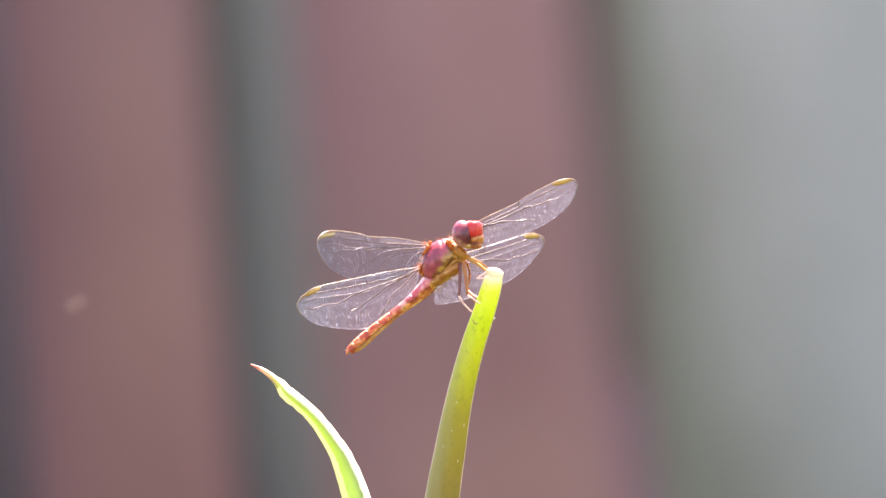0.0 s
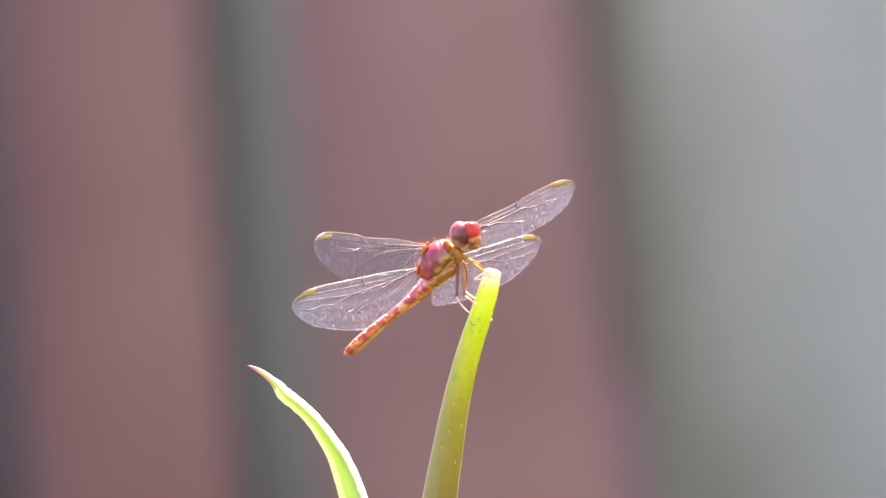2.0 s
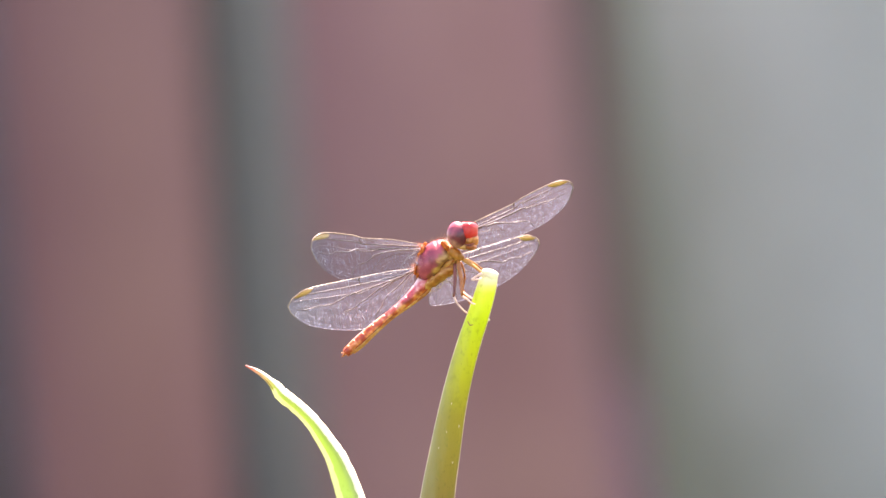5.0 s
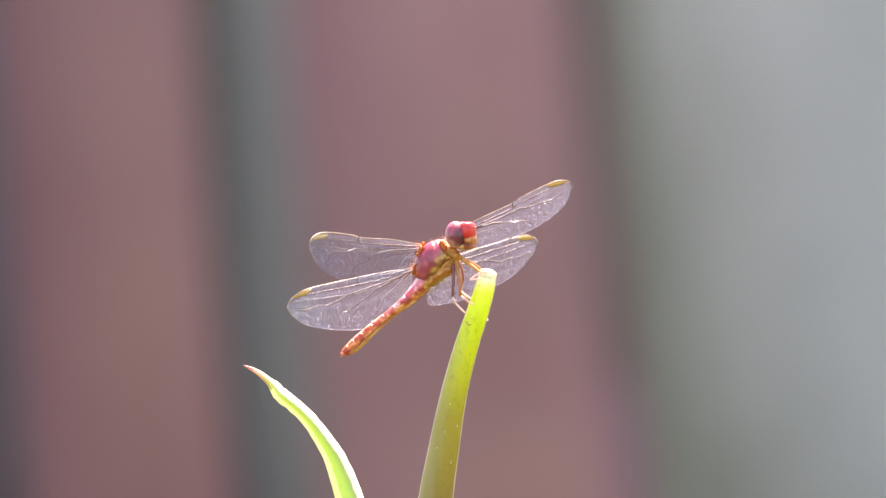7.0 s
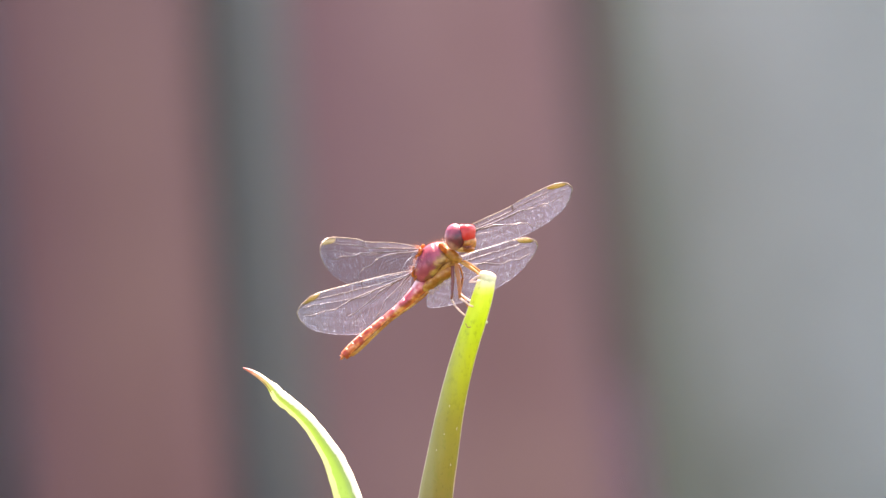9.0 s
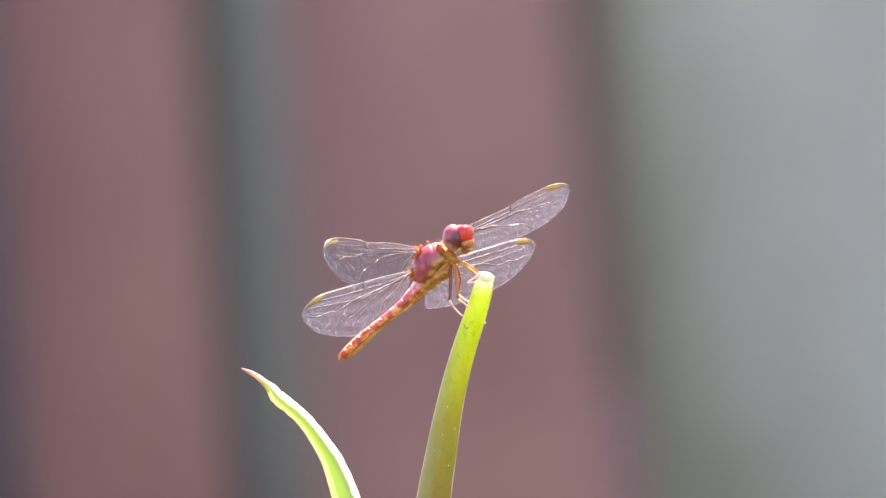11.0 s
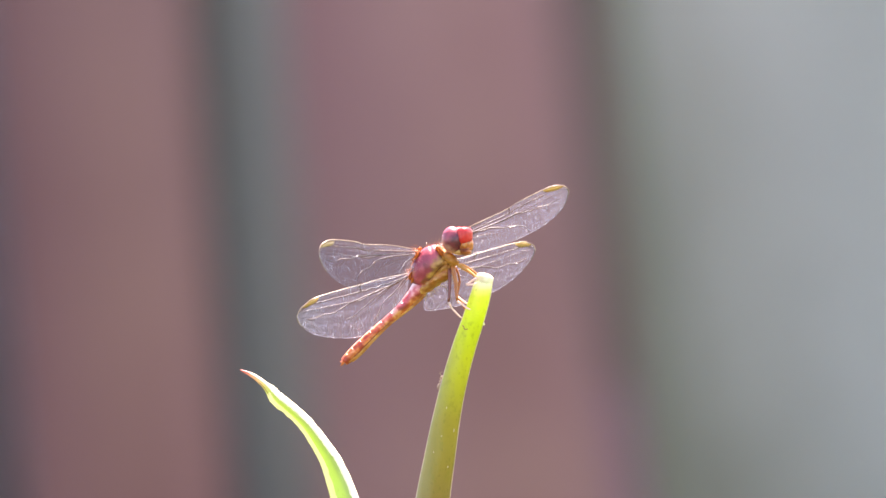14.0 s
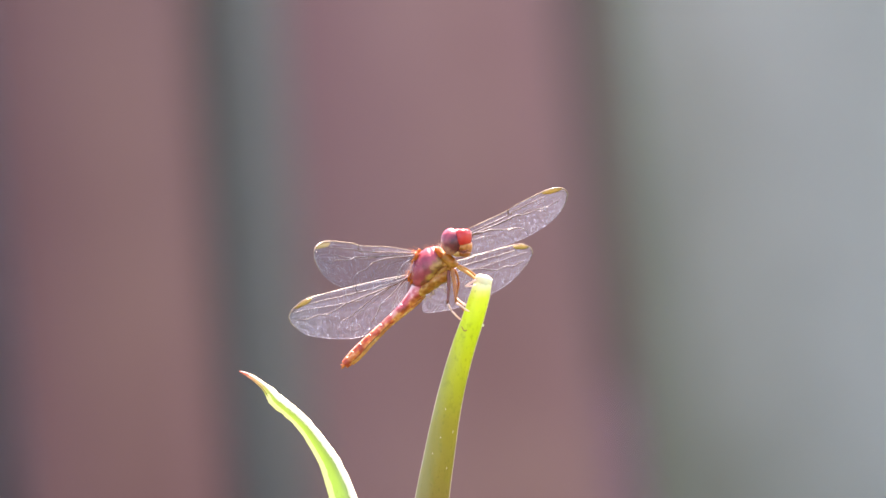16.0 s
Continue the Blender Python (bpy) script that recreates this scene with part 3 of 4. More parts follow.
# chest: a skewed shell of plates with a paler belly and amber wing hinges
CHEST = vp(777.5, 461)
bm = bmesh.new()
lean = Matrix.Rotation(radians(40), 3, "Y")
for w in blob(bm, CHEST, (3.3 * MM, 3.1 * MM, 4.95 * MM), lean, 72, 52):
    d = lean.inverted() @ (w.co - CHEST)
    u, v = d.x / (3.3 * MM), d.z / (4.95 * MM)
    seam = math.exp(-((u * 0.5 + v - 0.30) / 0.05) ** 2) + math.exp(-((u * 0.5 + v + 0.30) / 0.05) ** 2)
    belly = min(1.0, max(0.0, (u - 0.18) / 0.3))
    fold = belly * (0.05 - 0.16 * abs(noise.noise(Vector((d.x * 700 + 3, d.y * 420, d.z * 190))))) + 0.01 * noise.noise(w.co * 300)
    w.co = CHEST + lean @ (d * (1 + 0.05 * math.sin(v * 2.2 + 0.6) - 0.035 * seam + fold))
thorax = jointed("thorax", bm, THORAX, CHEST, label="dusky pink thorax with shallow seams")

for c, a, turn in ((vp(799, 435, 1.9), (0.7, 1.1, 1.75), -38), (vp(757, 434, 0.6), (0.42, 0.7, 0.30), -25), (vp(757, 442, 1.0), (0.32, 0.8, 1.05), 20), (vp(745, 472, 0.2), (0.42, 0.7, 0.30), -20),
                   (vp(750, 481, 0.7), (0.34, 0.8, 1.2), 20)):
    bm = bmesh.new()
    blob(bm, c, [v * MM for v in a], Matrix.Rotation(radians(turn), 3, "Y"), 16, 12)
    for w in bm.verts:
        w.co += (w.co - c) * 0.22 * noise.noise(w.co * 1400)
    jointed("hinge_plate", bm, AMBER, c, thorax)

# a creased amber collar from the shoulder round to the front legs
bm = bmesh.new()
tube(bm, spline([vp(798, 427, 0.6), vp(803, 436, 1.6), vp(811, 444, 2.2), vp(820, 450, 2.4), vp(829, 455, 2.2)], 44),
     [MM * r for r in [v.x for v in spline([(0.4, 0, 0), (0.75, 0, 0), (1.05, 0, 0), (1.0, 0, 0), (0.5, 0, 0)], 44)]], 24, 1.2)
for w in bm.verts:
    q = w.co * 480
    w.co += Vector((noise.noise(w.co * 1300), 0, noise.noise(w.co * 1300 + Vector((4, 0, 0))))) * 0.13 * MM + Vector((0.3, 0.5, -0.6)) * 0.55 * MM * abs(noise.noise(Vector((0.3 * (q.x + q.z), q.y, 1.4 * (q.x - q.z)))))
jointed("collar", bm, OCHRE, CHEST, thorax, "creased amber collar behind the head")

# tufts of orange hair at the wing roots and pale fuzz behind the head
rng = random.Random(21)
for spot, count, way, length, colour, name in ((vp(756, 435, 1.0), 70, (-0.8, -0.1, 0.5), 0.75, TUFT, "orange"), (vp(746, 474, 0.8), 70, (-0.9, -0.1, 0.2), 0.75, TUFT, "orange"),
                                               (vp(794, 424, 0.2), 80, (-0.2, 0, 1.0), 0.6, HAIR, "pale"), (vp(779, 427, 0.0), 60, (-0.4, 0, 0.9), 0.45, HAIR, "pale")):
    bm = bmesh.new()
    for k in range(count):
        p = spot + Vector((rng.gauss(0, 0.55), rng.gauss(0, 0.6), rng.gauss(0, 0.6))) * MM
        d = (Vector(way) + Vector((rng.gauss(0, 0.45), rng.gauss(0, 0.4), rng.gauss(0, 0.45)))).normalized()
        tube(bm, [p, p + d * rng.uniform(0.3, 0.9) * length * MM], [0.024 * MM, 0.006 * MM], 3, closed=False)
    tagged(jointed("hair", bm, colour, spot, thorax, name + " hair tuft"), kind="stuff")

# ragged amber wing bases down the flank
for line, thick in (([vp(764, 429, 0.6), vp(757, 437, 1.2), vp(752, 446, 1.3), vp(750, 453, 1.2)], 0.32), ([vp(748, 462, 1.0), vp(744, 471, 1.0), vp(745, 480, 1.0), vp(750, 488, 1.0)], 0.3),
                    ([vp(797, 426, 2.0), vp(801, 434, 2.4), vp(806, 442, 2.6), vp(812, 447, 2.6)], 0.3)):
    bm = bmesh.new()
    tube(bm, spline(line, 26), [thick * MM * (0.55 + 0.45 * math.sin(math.pi * (k + 1) / 27)) for k in range(26)], 14, 1.4)
    for w in bm.verts:
        w.co += Vector((noise.noise(w.co * 1500), noise.noise(w.co * 1500 + Vector((7, 0, 0))), noise.noise(w.co * 1500 + Vector((0, 9, 0))))) * 0.55 * MM
    jointed("wing_base", bm, AMBER, line[1], thorax, "ragged amber wing base")

# plates over the leg roots, and a fringe of fine hair along the back
for c, a, turn in ((vp(810, 452, 2.2), (0.5, 0.5, 1.3), 62), (vp(803, 464, 2.2), (0.5, 0.5, 1.5), 50), (vp(794, 474, 2.1), (0.5, 0.5, 1.5), 60), (vp(818, 455, 2.0), (0.8, 0.8, 0.9), 20), (vp(811, 463, 1.4), (0.9, 1.0, 0.9), 20)):
    bm = bmesh.new()
    blob(bm, c, [v * MM for v in a], Matrix.Rotation(radians(turn), 3, "Y"), 16, 10, 0.85)
    for w in bm.verts:
        w.co += (w.co - c) * 0.18 * noise.noise(w.co * 1100)
    jointed("leg_plate", bm, OCHRE, c, thorax)
bm = bmesh.new()
rng = random.Random(5)
for k in range(260):
    v, side_turn = rng.uniform(-0.9, 0.98), rng.gauss(math.pi, 0.75)
    d = Vector((3.3 * MM * math.cos(side_turn) * math.sqrt(1 - v * v), 3.1 * MM * math.sin(side_turn) * math.sqrt(1 - v * v), 4.95 * MM * v))
    a = CHEST + lean @ (d * 0.97)
    out = (lean @ Vector((d.x, d.y, d.z * 0.5))).normalized() + Vector((rng.gauss(0, 0.3), rng.gauss(0, 0.3), 0.3 + rng.gauss(0, 0.3)))
    tube(bm, [a, a + out.normalized() * rng.uniform(0.35, 1.0) * MM], [0.024 * MM, 0.008 * MM], 3, closed=False)
tagged(jointed("hair", bm, HAIR, CHEST, thorax, "short amber hair"), kind="stuff")

# a golden, creased belly that runs back to the abdomen, with hair along its lower edge
BELLY = spline([vp(819, 466, 1.0), vp(805, 475, 1.2), vp(789, 485, 1.0), vp(774, 497, 0.6), vp(762, 507, 0.2)], 46)
bm = bmesh.new()
tube(bm, BELLY, [MM * (0.4 + 0.95 * math.sin(math.pi * (k + 3) / 50) ** 0.6) for k in range(46)], 26, 1.3)
for w in bm.verts:
    q = w.co * 520
    crease = abs(noise.noise(Vector((q.x + q.z, 0.5 * q.y, 0.35 * (q.z - q.x)))))
    w.co += Vector((noise.noise(w.co * 900), 0, noise.noise(w.co * 900 + Vector((5, 0, 0))))) * 0.16 * MM - Vector((0.4, -0.5, -0.6)) * 0.5 * MM * crease
jointed("belly", bm, BELLY_GOLD, CHEST, thorax, "golden brown creased belly")
bm = bmesh.new()
rng = random.Random(9)
for k in range(170):
    p = BELLY[rng.randrange(3, 46)] + mm(rng.gauss(0.75, 0.35), rng.gauss(-0.85, 0.35), rng.uniform(-0.6, 1.2))
    way = Vector((rng.gauss(0.45, 0.35), rng.gauss(0, 0.3), -0.8 + rng.gauss(0, 0.3))).normalized()
    tube(bm, [p, p + way * rng.uniform(0.4, 0.95) * MM], [0.028 * MM, 0.008 * MM], 3, closed=False)
tagged(jointed("hair", bm, GOLD_HAIR, CHEST, thorax, "short golden hair"), kind="stuff")

# abdomen: ten ringed segments, swinging as one
HIP = vp(757, 487, -0.5)
WAY = [vp(766, 491, -0.5), vp(751, 510, 0), vp(728, 531.5, 0.4), vp(699, 553.5, 0.8), vp(668.5, 578, 1.2), vp(640, 602.5, 1.5), vp(618, 621, 1.7)]
ABD = spline(WAY, 101)
ABD_R = [v.x * MM for v in spline([(1.85, 0, 0), (1.52, 0, 0), (1.13, 0, 0), (0.92, 0, 0), (1.06, 0, 0), (1.20, 0, 0), (0.90, 0, 0)], 101)]
CUTS = [0, 9, 20, 32, 44, 55, 66, 76, 85, 93, 100]


def abdomen_piece(a, b):
    bm = bmesh.new()
    r = [ABD_R[i] * (0.955 + 0.05 * math.sin(math.pi * (0.15 + 0.85 * (i - a) / (b - a))) ** 0.5) for i in range(a, b + 1)]
    tube(bm, ABD[a:b + 1], r, 20, 0.9)
    return bm


abdomen = jointed("abdomen", abdomen_piece(0, 9), ABDOMEN, HIP, label="slender orange-red ringed abdomen, pink towards its base")
for a, b in zip(CUTS[1:], CUTS[2:]):
    jointed("segment", abdomen_piece(a - 1, b), ABDOMEN, HIP, abdomen)
for s in (-1, 1):
    bm = bmesh.new()
    e = ABD[-1] + Vector((0, s * 0.25 * MM, 0.1 * MM))
    tube(bm, spline([e, e + mm(-0.45, -0.30 + 0.25 * s, -0.3), e + mm(-0.85, -0.40 + 0.45 * s, -0.6)], 8), [0.26 * MM, 0.28 * MM, 0.27 * MM, 0.25 * MM, 0.22 * MM, 0.17 * MM, 0.1 * MM, 0.04 * MM], 8)
    jointed("tail_clasper", bm, ABDOMEN, HIP, abdomen)
bm = bmesh.new()
tube(bm, [p + mm(0.55, -0.75, 0.25) * (ABD_R[i] / MM) for i, p in enumerate(ABD)][6:96:3], [0.28 * ABD_R[i] for i in range(6, 96, 3)], 10)
jointed("belly_line", bm, BELLY_GOLD, HIP, abdomen, "yellowish underside")
bm = bmesh.new()                               # a dark keel runs along the flank of the rear segments
keel = [p + mm(0.33, -0.43, 0.80) * (ABD_R[i] / MM) for i, p in enumerate(ABD)][44:94:2]
tube(bm, keel, [(0.055 + 0.045 * noise.noise(Vector((k * 0.6, 9, 2)))) * MM * math.sin(math.pi * (k + 1) / 27) ** 0.4 for k in range(25)], 7)
jointed("flank_keel", bm, LEG_DARK, HIP, abdomen, "thin dark brown line along the flank")
bm = bmesh.new()
strip = [p + mm(0.45, -0.56, 0.66) * (ABD_R[i] / MM) for i, p in enumerate(ABD)][48:97:2]
tube(bm, strip, [(0.17 + 0.05 * noise.noise(Vector((k * 0.5, 4, 6)))) * MM * math.sin(math.pi * (k + 1) / 27) ** 0.4 for k in range(25)], 8)
jointed("flank_stripe", bm, BELLY_GOLD, HIP, abdomen, "golden stripe along the lower flank")

# head: two wrap-around eyes, a red brow and an ochre face
NECK = vp(811, 432, 1.8)
FACE = Matrix.Rotation(radians(-38), 3, "Z")       # x: where the face points
bm = bmesh.new()
blob(bm, vp(827, 416, 2.6), (2.35 * MM, 2.5 * MM, 2.35 * MM), FACE, 28, 20, 0.9)
head = jointed("head", bm, OCHRE, NECK, label="large red and purple head")
for c, a in ((vp(818.5, 414, 3.7), (2.25, 1.95, 2.75)), (vp(835, 412.5, 0.9), (1.95, 1.7, 2.1))):
    bm = bmesh.new()
    blob(bm, c, [v * MM for v in a], FACE @ Matrix.Rotation(radians(-8), 3, "Y"), 28, 20)
    jointed("compound_eye", bm, EYE_DARK, NECK, head, "dark purple-red glossy eye")
bm = bmesh.new()
blob(bm, vp(839.5, 406.5, 4.1), (1.45 * MM, 1.7 * MM, 1.75 * MM), FACE, 32, 22, 0.66)
jointed("brow", bm, FRONS, NECK, head, "bright red brow")
bm = bmesh.new()
blob(bm, vp(831, 397.5, 3.2), (1.1 * MM, 1.3 * MM, 0.75 * MM), FACE, 16, 10)
jointed("crown", bm, FRONS, NECK, head)
bm = bmesh.new()
blob(bm, vp(842, 423, 3.7), (1.35 * MM, 1.6 * MM, 1.5 * MM), FACE, 28, 20, 0.72)
jointed("face_plate", bm, FACE_GOLD, NECK, head, "amber face")
bm = bmesh.new()
blob(bm, vp(842, 435, 3.9), (1.2 * MM, 1.4 * MM, 0.75 * MM), FACE, 20, 12)
jointed("upper_lip", bm, FACE_GOLD, NECK, head)
bm = bmesh.new()
blob(bm, vp(831, 434, 3.3), (1.4 * MM, 1.45 * MM, 0.8 * MM), FACE, 24, 14, 0.9)
jointed("lower_lip", bm, JAW, NECK, head, "pale jaw")
bm = bmesh.new()                               # the shadowed seam of the mouth
tube(bm, spline([vp(829, 430, 4.6), vp(836, 431.5, 5.3), vp(843, 431, 5.5), vp(850, 428, 5.0)], 24), [(0.17 + 0.06 * noise.noise(Vector((k * 0.5, 2, 7)))) * MM * math.sin(math.pi * (k + 2) / 28) for k in range(24)], 8)
jointed("mouth", bm, LEG_DARK, NECK, head, "dark seam of the mouth")
for s in (-1, 1):
    bm = bmesh.new()
    a = vp(841, 397, 4.6) + FACE @ Vector((0, s * 0.8 * MM, 0))
    tube(bm, [a, a + mm(0.3, 0.5, 0.3), a + mm(0.6, 1.1, 0.5)], [0.045 * MM, 0.03 * MM, 0.012 * MM], 6)
    jointed("antenna", bm, LEG, NECK, head)

# legs: thigh, shin and foot of each, all on the leaf
LEGS = [((829, 458, 2.6), (862, 481, 4.6), (843, 493, 4.4), (862, 490, 4.6), 0, 1),
        ((820, 460, 2.8), (827, 522, 4.4), (836, 528, 4.2), (851, 537, 3.6), 0, 0),
        ((814, 465, 2.4), (812, 524, 4.0), (819, 536, 3.8), (837, 553, 3.0), 0, 2),
        ((833, 456, 0.2), (866, 477, 0.8), (880, 478, 0.6), (883, 486, 0.6), 1, 1),
        ((824, 462, 0.0), (832, 486, -0.2), (827, 514, 0.0), (853, 531, 0.2), 1, 0),
        ((819, 467, -0.2), (824, 505, -0.8), (850, 552, -0.8), (876, 563, 1.2), 1, 0)]
for hip, knee, ankle, toe, far, hue in LEGS:
    hip, knee, ankle, toe = vp(*hip), vp(*knee), vp(*ankle), vp(*toe)
    bm = bmesh.new()
    thick = MM * (0.62 if far else 1.08 if hue == 0 else 0.95)
    tube(bm, spline([hip, hip.lerp(knee, 0.5) + mm(0.15, 0.1, 0), knee], 10), [v * thick for v in (0.36, 0.42, 0.43, 0.42, 0.40, 0.38, 0.35, 0.32, 0.30, 0.24)], 10)
    leg = jointed("leg", bm, (LEG, LEG_GOLD, LEG_DARK)[hue], hip, label=("thin orange leg with a pale foot", "thin golden leg with a pale foot", "thin dark brown leg with a pale foot")[hue])
    bm = bmesh.new()
    tube(bm, spline([knee, ankle], 6), [v * MM for v in (0.28, 0.25, 0.23, 0.21, 0.2, 0.17)], 8)
    for k in range(5):                         # short spines on the shin
        q = knee.lerp(ankle, 0.15 + 0.17 * k)
        tube(bm, [q, q + mm(0.35, -0.25, 0.25)], [0.05 * MM, 0.01 * MM], 4)
    jointed("shin", bm, LEG_PALE if not far else LEG, hip, leg)
    bm = bmesh.new()
    tube(bm, spline([ankle, ankle.lerp(toe, 0.6) + mm(0, -0.15, 0.1), toe], 8), [v * MM for v in (0.18, 0.2, 0.17, 0.19, 0.16, 0.18, 0.14, 0.06)], 8)
    jointed("foot", bm, LEG_PALE, hip, leg)

# wings: span and chord in parts of the wing's length
FORE = (265 * 0.115 * MM, [(0, 0), (0.25, 0.018), (0.52, 0.012), (0.62, 0.026), (0.85, 0.026), (0.945, -0.004), (0.987, -0.045), (1, -0.09)],
        [(0, -0.05), (0.06, -0.13), (0.2, -0.21), (0.4, -0.27), (0.67, -0.292), (0.84, -0.26), (0.95, -0.19), (1, -0.10)], 0.52)
HIND = (255 * 0.115 * MM, [(0, 0), (0.2, 0.012), (0.42, 0.012), (0.83, 0.005), (0.935, -0.03), (0.98, -0.06), (1, -0.1)],
        [(0, -0.05), (-0.005, -0.18), (0.0, -0.29), (0.04, -0.334), (0.2, -0.362), (0.4, -0.372), (0.6, -0.355), (0.82, -0.29), (0.96, -0.18), (1, -0.11)], 0.42)


HIND_FOLDED = (HIND[0], HIND[1], [(0, -0.05), (0.0, -0.12), (0.01, -0.21), (0.05, -0.255), (0.14, -0.335), (0.27, -0.385), (0.42, -0.395), (0.6, -0.36), (0.82, -0.283), (0.955, -0.18), (1, -0.105)], HIND[3])


def even(points, count):
    """The line through the points, in even steps of its length."""
    p = spline([(a, 0, c) for a, c in points], 200)
    d = np.cumsum([0] + [(b - a).length for a, b in zip(p, p[1:])])
    out = []
    for s in np.linspace(0, d[-1], count):
        i = min(int(np.searchsorted(d, s, "right")) - 1, 198)
        out.append(p[i].lerp(p[i + 1], (s - d[i]) / max(1e-9, d[i + 1] - d[i])))
    return out


def build_wing(name, shape, side, root, turn, seed):
    size, lead, trail, nodus = shape
    rng = random.Random(seed)
    N, lines = 120, (even(lead, 121), even(trail, 121))

    def place(a, f):
        x = min(max(a, 0), 1) * N
        i = min(int(x), N - 1)
        p = lines[0][i].lerp(lines[0][i + 1], x - i).lerp(lines[1][i].lerp(lines[1][i + 1], x - i), f)
        ridge = 0.014 * math.sin(f * 26) * math.exp(-1.3 * f) * (1 - 0.6 * a) + 0.010 * math.sin(a * 3) * f
        return Vector((side * p.x, ridge, p.z)) * size

    bm = bmesh.new()
    A, F = 46, 16
    grid = [[bm.verts.new(place(i / A, j / F) + Vector((0, rng.uniform(-1, 1) * 0.11 * MM, 0))) for j in range(F + 1)] for i in range(A + 1)]
    for i in range(A):
        for j in range(F):
            bm.faces.new((grid[i][j], grid[i + 1][j], grid[i + 1][j + 1], grid[i][j + 1]))
    wing = part(name, bm, MEMBRANE, dragonfly, "clear finely veined wing with a yellow tip mark", smooth=False)
    wing.matrix_local = Matrix.Translation(root - PERCH) @ pose(0, 0, 0, *turn)

    # long veins, each as its own ridge: way points along and across, thickness at the root, and whether it is dark
    n = nodus
    lines_of = [([(0, 0.085), (0.5 * n, 0.075), (n, 0.015)], 0.075, 1),
                ([(0, 0.17), (0.3 * n, 0.155), (n, 0.125), (0.78, 0.135), (0.96, 0.12)], 0.09, 0)]
    if n > 0.5:
        lines_of += [([(0.13, 0.24), (0.35, 0.235), (n, 0.25), (0.64, 0.36), (0.74, 0.405), (0.80, 0.50), (0.90, 0.53)], 0.09, 0),
                     ([(0.36, 0.25), (n, 0.295), (0.62, 0.31), (0.74, 0.30), (0.92, 0.33)], 0.055, 0),
                     ([(0, 0.30), (0.13, 0.285), (0.28, 0.30), (0.42, 0.37), (0.50, 0.53), (0.58, 0.63), (0.63, 0.80), (0.64, 0.97)], 0.10, 0),
                     ([(0.10, 0.40), (0.24, 0.41), (0.37, 0.50), (0.45, 0.68), (0.50, 0.97)], 0.055, 1),
                     ([(0, 0.48), (0.10, 0.50), (0.20, 0.66), (0.27, 0.97)], 0.075, 0),
                     ([(0.70, 0.42), (0.78, 0.62), (0.80, 0.97)], 0.045, 1)]
    else:
        lines_of += [([(0.10, 0.22), (0.30, 0.225), (n, 0.255), (0.55, 0.33), (0.66, 0.445), (0.74, 0.46), (0.81, 0.56), (0.90, 0.60)], 0.095, 0),
                     ([(0.32, 0.235), (n, 0.30), (0.58, 0.285), (0.74, 0.30), (0.92, 0.30)], 0.055, 0),
                     ([(0, 0.28), (0.12, 0.27), (0.28, 0.31), (0.42, 0.44), (0.50, 0.57), (0.56, 0.61)], 0.09, 0),
                     ([(0.18, 0.31), (0.33, 0.41), (0.44, 0.56), (0.50, 0.70), (0.56, 0.97)], 0.06, 1),
                     ([(0, 0.35), (0.10, 0.36), (0.20, 0.47), (0.28, 0.56), (0.36, 0.80), (0.38, 0.97)], 0.095, 0),
                     ([(0, 0.42), (0.08, 0.47), (0.16, 0.62), (0.22, 0.82), (0.24, 0.97)], 0.075, 0),
                     ([(0, 0.50), (0.05, 0.60), (0.09, 0.80), (0.10, 0.97)], 0.06, 1)]

    def ridge(points, thick, dark, wander=0.012):
        p = spline([(a, f, 0) for a, f in points], 16 * len(points))
        k = len(p)
        path = [place(q.x, q.y + wander * noise.noise(Vector((q.x * 22, q.y * 9, seed))) * min(1, 6 * q.x)) for q in p]
        one = bmesh.new()
        tube(one, path, [0.85 * thick * MM * (1 - 0.62 * i / k) * (1 + 0.4 * noise.noise(Vector((i * 0.45, thick * 300, seed)))) for i in range(k)], 6, side=Vector((0, 1, 0)))
        if not dark:                           # a dark tube beside it for the shadow of the fold
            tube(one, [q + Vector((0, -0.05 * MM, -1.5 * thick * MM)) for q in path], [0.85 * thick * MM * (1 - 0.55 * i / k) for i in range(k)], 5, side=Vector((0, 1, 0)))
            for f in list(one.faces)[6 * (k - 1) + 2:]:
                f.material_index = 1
        part("vein", one, COSTA if dark else (VEIN, COSTA), wing, "dark brown vein" if dark else "amber vein with painted glints beside a dark shadow line")
        return p

    ridges = [ridge(*v) for v in lines_of]

    def across(p, a):
        for q, r in zip(p, p[1:]):
            if q.x <= a < r.x:
                return q.y + (r.y - q.y) * (a - q.x) / (r.x - q.x)
        return None

    bm = bmesh.new()
    a = 0.035
    while a < 0.985:
        here = sorted({0.0, 1.0} | {round(f, 4) for f in (across(p, a) for p in ridges) if f is not None and 0.02 < f < 0.98})
        for f, g in zip(here, here[1:]):
            if rng.random() < 0.08 or g - f < 0.02:
                continue
            cells = max(1, round((g - f) / 0.085))
            last = place(a, f)
            for c in range(1, cells + 1):
                b = a + rng.uniform(-0.009, 0.009)
                nxt = place(b, f + (g - f) * c / cells + (rng.uniform(-0.012, 0.012) if c < cells else 0))
                if (nxt - last).length > 1e-5:
                    tube(bm, [last, nxt], [rng.choice((0.010, 0.012, 0.014, 0.018, 0.022, 0.030, 0.052)) * MM] * 2, 3, side=Vector((0, 1, 0)), closed=False)
                if c < cells:
                    tube(bm, [nxt, place(b + 0.023, f + (g - f) * c / cells + rng.uniform(-0.015, 0.015))], [rng.choice((0.009, 0.011, 0.013, 0.022)) * MM] * 2, 3, side=Vector((0, 1, 0)), closed=False)
                last = nxt
        a += 0.0225
    trail_path = [place(s, 1.0) for s in np.linspace(0, 1, 80)]
